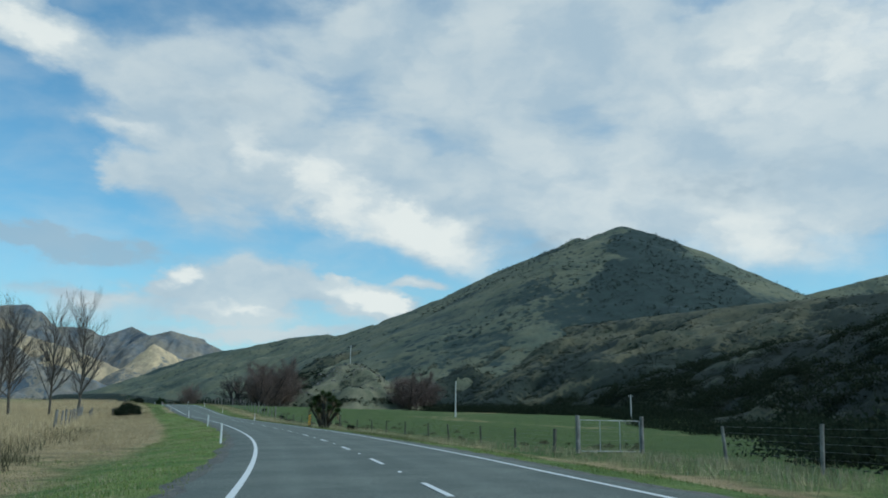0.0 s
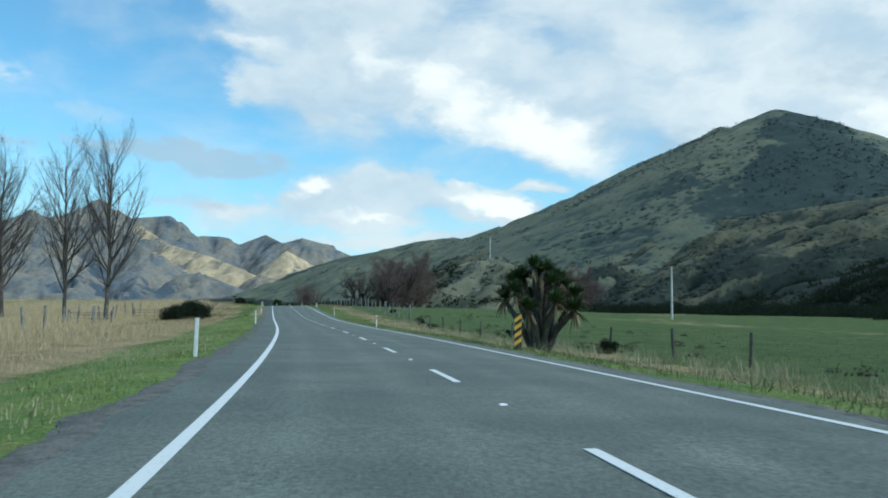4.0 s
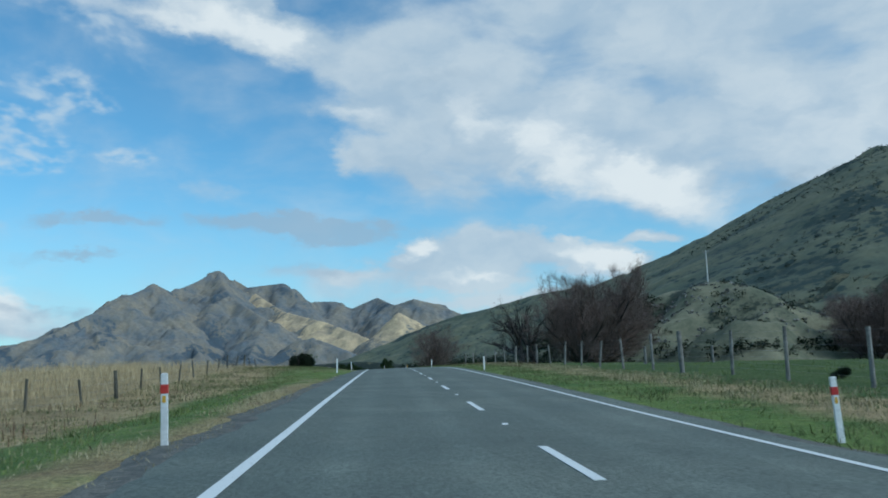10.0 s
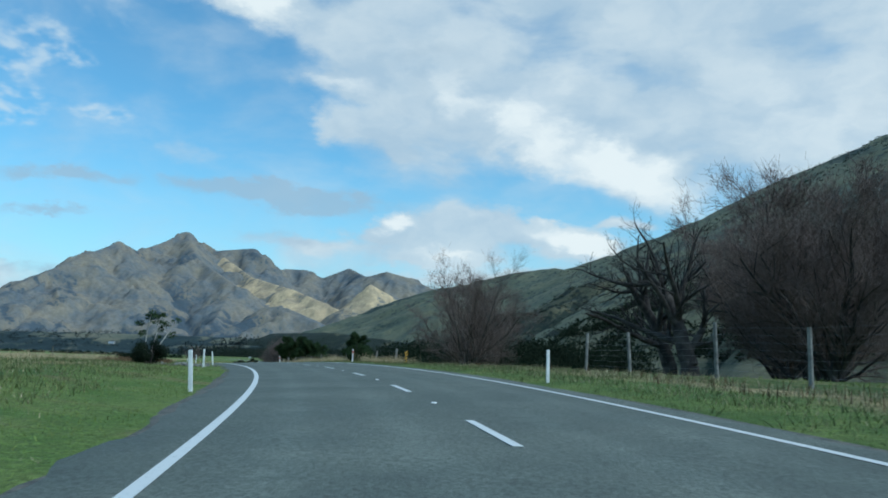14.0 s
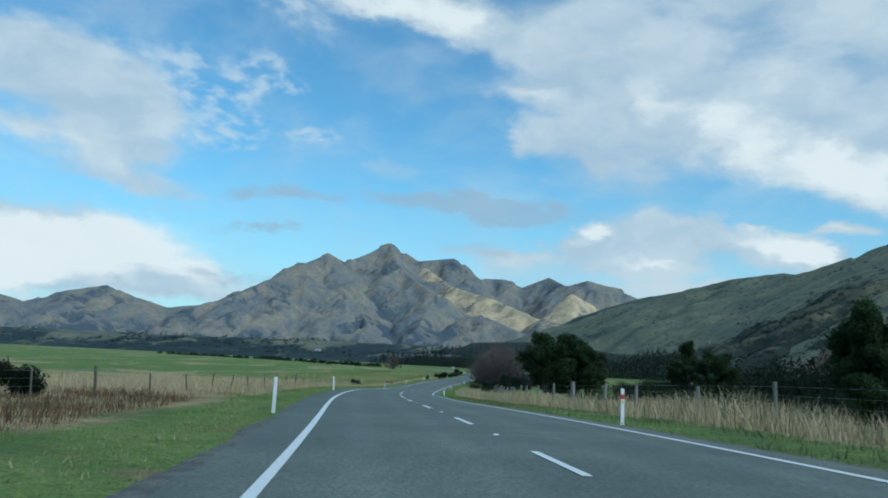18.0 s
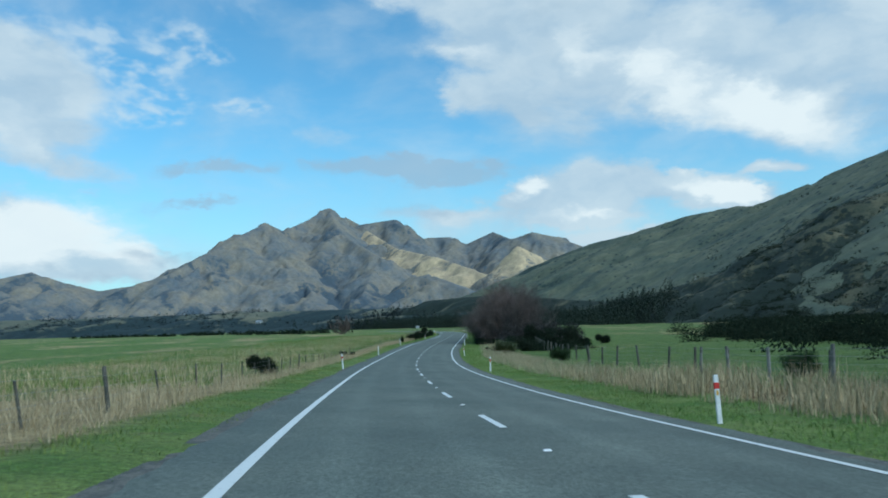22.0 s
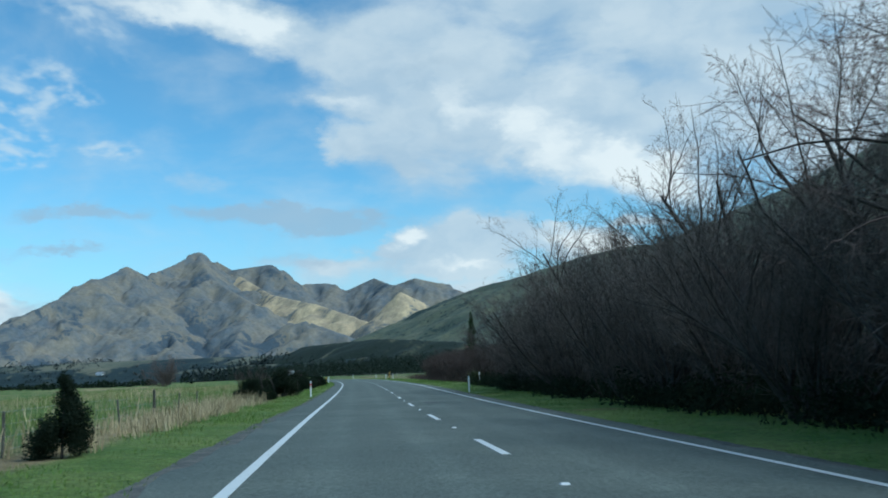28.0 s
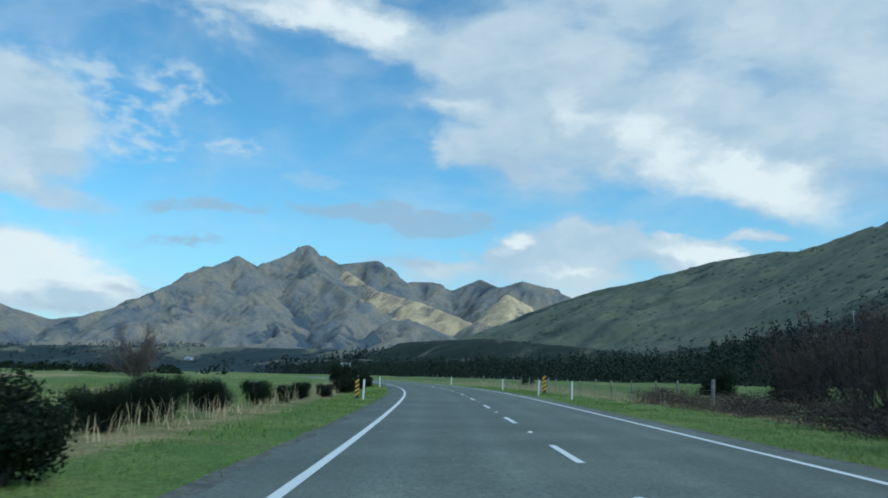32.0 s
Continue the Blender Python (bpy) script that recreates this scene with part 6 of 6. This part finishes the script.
p, k = on_verge([(564, 634, 7.4, 13, 1.4)], 51, (0.5, 1.25))
scatter_clumps("bramble_scrub", "low dark bramble under the roadside willows", "scrub", p, k, M["gorse"], 210, 52, 0.24)
p, k = on_verge([(560, 640, 13, 24, 0.28)], 65, (1.2, 2.6))
scatter_clumps("willow_brush", "dense dark twiggy brush inside the willow belt", "scrub", p, k, M["darktwig"], 420, 66, 0.20, 1.3)
p, k = on_verge([(643, 712, 8.0, 15, 1.2)], 53, (0.4, 0.95))
scatter_clumps("bramble_scrub", "low dark brown scrub under the red willow shrubs", "scrub", p, k, M["maroon"], 330, 54, 0.15)
p, k = on_verge([(308, 345, 13, 20, 0.5), (524, 566, 13.5, 21, 0.45), (348, 400, 17, 34, 0.22), (400, 470, 25, 36, 0.2)], 55, (0.6, 1.5))
scatter_clumps("rough_scrub", "dark rough scrub behind the roadside fence", "scrub", p, k, M["gorse"], 230, 56, 0.22)

p, k = on_verge([(340, 372, 20, 44, 0.20), (372, 420, 26, 52, 0.22)], 57, (1.3, 3.0))
scatter_clumps("foot_woods", "tall dark evergreen woods along the foot of the hillside", "woods", p, k, M["gorse"], 300, 58, 0.26, 1.5)
p, k = on_verge([(60, 120, 14.2, 22, 0.10), (110, 200, 12.2, 15, 0.16), (120, 200, 15, 30, 0.035)], 59, (0.18, 0.5))
scatter_clumps("rush_tufts", "low brown-green rush tufts in the paddock", "rushes", p, k, M["rush"], 90, 60, 0.5, 0.9)

# ---------------------------------------------------------------- grass
def blades(name, label, bands, mat, seed, height, width, lean, clump=0.0):
    """Grass blades in bands (s0, s1, u0, u1, per square metre), thinned by noise."""
    rng = np.random.default_rng(seed)
    S, U = [], []
    for s0, s1, u0, u1, per in bands:
        n = int((s1 - s0) * abs(u1 - u0) * per)
        S.append(rng.uniform(s0, s1, n))
        U.append(rng.uniform(u0, u1, n))
    S, U = np.concatenate(S), np.concatenate(U)
    if clump:
        S, U = S + rng.normal(0, 0.02, len(S)), U
        f = fbm(S / 1.6, U / 1.1, 3, seed) + 0.5 * fbm(S / 11, U / 5, 2, seed + 1)
        keep = f > -0.15 + clump * rng.normal(0, 0.3, len(S))
        S, U = S[keep], U[keep]
    x, y, z = ground_at(S, U)
    n = len(x)
    h = height * rng.uniform(0.45, 1.3, n) * (1 + 0.35 * fbm(S / 4, U / 3, 2, seed + 5))
    a = rng.uniform(0, 2 * math.pi, n)
    b = rng.uniform(0, 2 * math.pi, n)
    w = width * rng.uniform(0.6, 1.4, n) * 0.5
    k = np.abs(rng.normal(0, lean, n)) * h
    base = np.stack([x, y, z - 0.03], 1)
    side = np.stack([np.cos(a) * w, np.sin(a) * w, 0 * w], 1)
    bend = np.stack([np.cos(b) * k, np.sin(b) * k, h], 1)
    v = np.stack([base - side, base + side, base + bend * np.array([0.42, 0.42, 0.62]) + side * 0.7, base + bend, base + bend * np.array([0.42, 0.42, 0.62]) - side * 0.7], axis=1).reshape(-1, 3)
    i = np.arange(n)[:, None] * 5
    f = np.concatenate([i + np.array([0, 1, 2]), i + np.array([0, 2, 4]), i + np.array([4, 2, 3])], axis=0)
    return tagged(new(name, mesh_of(name, v, f, mat)), label, "grass", kind="stuff")


L0, R0 = SEAL_L - 0.10, SEAL_R + 0.22
blades("verge_grass", "short green grass beside the straw field", [(0, 60, L0 - 7.0, L0, 34), (60, 180, L0 - 4.6, L0, 60), (180, 222, L0 - 5.0, L0 - 1.6, 26), (222, 265, L0 - 6.0, L0, 44), (265, 330, L0 - 5.0, L0, 56), (330, 380, L0 - 3.6, L0, 60), (380, 540, L0 - 2.2, L0, 64), (540, 760, L0 - 2.8, L0, 60)], M["grass"], 1, 0.085, 0.015, 0.6, 0.6)
blades("verge_grass", "short green grass beside the paddocks", [(20, 60, R0, R0 + 2.8, 60), (60, 430, R0, R0 + 2.8, 22), (430, 760, R0, R0 + 2.8, 66), (40, 560, R0 + 2.8, R0 + 4.6, 12), (560, 700, R0 + 2.8, R0 + 5.5, 44)], M["grass"], 2, 0.09, 0.015, 0.6, 0.6)
blades("verge_grass", "lush bright green grass beside the willow belt", [(430, 760, R0, R0 + 3.4, 45), (560, 720, R0 + 3.4, R0 + 5.5, 45), (545, 760, L0 - 2.6, L0, 60)], M["freshgrass"], 8, 0.11, 0.017, 0.6, 0.5)
blades("dry_verge_grass", "short dry grass mixed into the green verge", [(0, 62, L0 - 11, L0 - 0.2, 34), (60, 130, L0 - 6, L0 - 0.6, 30), (174, 222, L0 - 1.5, L0, 80), (222, 268, L0 - 3.5, L0, 26), (130, 318, L0 - 6, L0 - 1.2, 14), (318, 328, L0 - 2.6, L0 - 0.5, 70), (328, 430, L0 - 2.2, L0 - 0.4, 16), (40, 330, R0 + 1.2, R0 + 3.4, 20), (430, 560, R0 + 1.6, R0 + 3.4, 12)], M["dullstraw"], 10, 0.10, 0.014, 0.7, 0.8)
blades("straw_grass", "tall dry straw grass along the field fence", [(0, 70, L0 - 18, L0 - 10.5, 34), (62, 130, L0 - 13, L0 - 5.4, 40), (130, 180, L0 - 12, L0 - 4.6, 34), (180, 270, L0 - 12, L0 - 7.5, 26), (262, 318, L0 - 12, L0 - 7, 16), (318, 372, L0 - 16, L0 - 7.5, 26), (372, 455, L0 - 12, L0 - 1.9, 40), (455, 560, L0 - 4.0, L0 - 1.9, 54)], M["straw"], 3, 0.42, 0.014, 0.62, 0.8)
blades("straw_grass", "tall dry straw grass along the paddock fence", [(10, 60, R0 + 6.0, R0 + 11.0, 26), (60, 130, R0 + 3.0, R0 + 7.6, 26), (130, 170, R0 + 3.2, R0 + 7.4, 30), (470, 522, R0 + 2.6, R0 + 7.0, 60), (522, 560, R0 + 3.0, R0 + 6.0, 30), (700, 790, R0 + 2.4, R0 + 8, 20), (8, 64, R0 + 10.5, R0 + 13.5, 24)], M["dullstraw"], 4, 0.50, 0.015, 0.6, 0.8)
blades("dry_grass", "low dull straw and dead weeds below the deer fence", [(170, 325, R0 + 3.2, R0 + 7.4, 34)], M["dullstraw"], 17, 0.24, 0.014, 0.9, 0.8)
blades("straw_grass", "thick pale straw grass below the evergreen trees", [(325, 470, R0 + 2.6, R0 + 7.0, 62)], M["straw"], 14, 0.74, 0.020, 0.5, 0.8)
blades("straw_grass", "thick pale straw grass round the dark shrubs", [(560, 610, L0 - 4.6, L0 - 2.0, 60), (622, 640, L0 - 4.4, L0 - 2.2, 60), (640, 760, L0 - 5.4, L0 - 3.0, 16)], M["straw"], 13, 0.50, 0.022, 0.5, 0.8)
blades("straw_field_grass", "wide field of tall straw grass", [(0, 262, -30, L0 - 11.5, 18), (0, 262, -60, -30, 6), (345, 455, -30, L0 - 9, 9), (455, 560, -42, L0 - 4.4, 3.5), (560, 700, -34, -13, 3.0)], M["ochre"], 5, 0.66, 0.020, 0.40, 0.5)
blades("verge_weeds", "dull green weeds in the rough verge", [(172, 300, L0 - 9.0, L0 - 2.0, 44), (130, 172, L0 - 9.0, L0 - 4.6, 12), (300, 350, L0 - 9, L0 - 2.5, 36), (60, 430, R0, R0 + 2.6, 40), (60, 170, R0 + 3.0, R0 + 6.5, 12), (170, 330, R0 + 2.4, R0 + 7.5, 34)], M["weed"], 9, 0.17, 0.020, 1.0, 0.9)
blades("rust_weeds", "rust-brown dead weeds in the rough grass", [(180, 260, L0 - 9, L0 - 4.0, 3), (10, 46, L0 - 12.5, L0 - 7.5, 30), (316, 372, L0 - 8.5, L0 - 3.4, 44), (372, 425, L0 - 4.4, L0 - 2.4, 10), (150, 190, L0 - 12, L0 - 5, 14), (240, 330, R0 + 2.6, R0 + 7, 8), (400, 470, R0 + 3, R0 + 7, 8)], M["rust"], 6, 0.30, 0.020, 0.5, 1.0)
blades("pasture_grass", "short green pasture tufts", [(60, 300, R0 + 8, R0 + 40, 1.6), (440, 560, R0 + 6, R0 + 40, 1.6)], M["grass"], 7, 0.16, 0.035, 0.6, 0.8)

blades("pasture_grass", "long green pasture grass in the wide field", [(400, 460, -50, L0 - 22, 6), (455, 560, -45, L0 - 3.8, 11), (560, 720, -45, L0 - 4, 8)], M["grass"], 15, 0.36, 0.032, 0.5, 0.9)
blades("verge_weeds", "grey-brown dead weeds in the rough verge", [(12, 52, L0 - 14, L0 - 7.0, 30), (52, 90, L0 - 13, L0 - 9, 8)], M["rush"], 16, 0.55, 0.022, 0.6, 1.0)

# loose gravel beside the seal
for sign, edge in ((-1, SEAL_L), (1, SEAL_R)):
    us = np.array([edge + sign * k for k in (-0.6, -0.45, 0.25, 0.6, 0.85)])
    zs = np.array([-0.075, -0.07, -0.055, -0.085, -0.22])
    if sign < 0:
        us, zs = us[::-1], zs[::-1]
    g = ribbon("gravel_shoulder", _fine, us, zs, M["gravel"], 0.18)
    tagged(new("gravel_shoulder", g), "strip of loose grey gravel beside the road", "gravel", kind="structure")
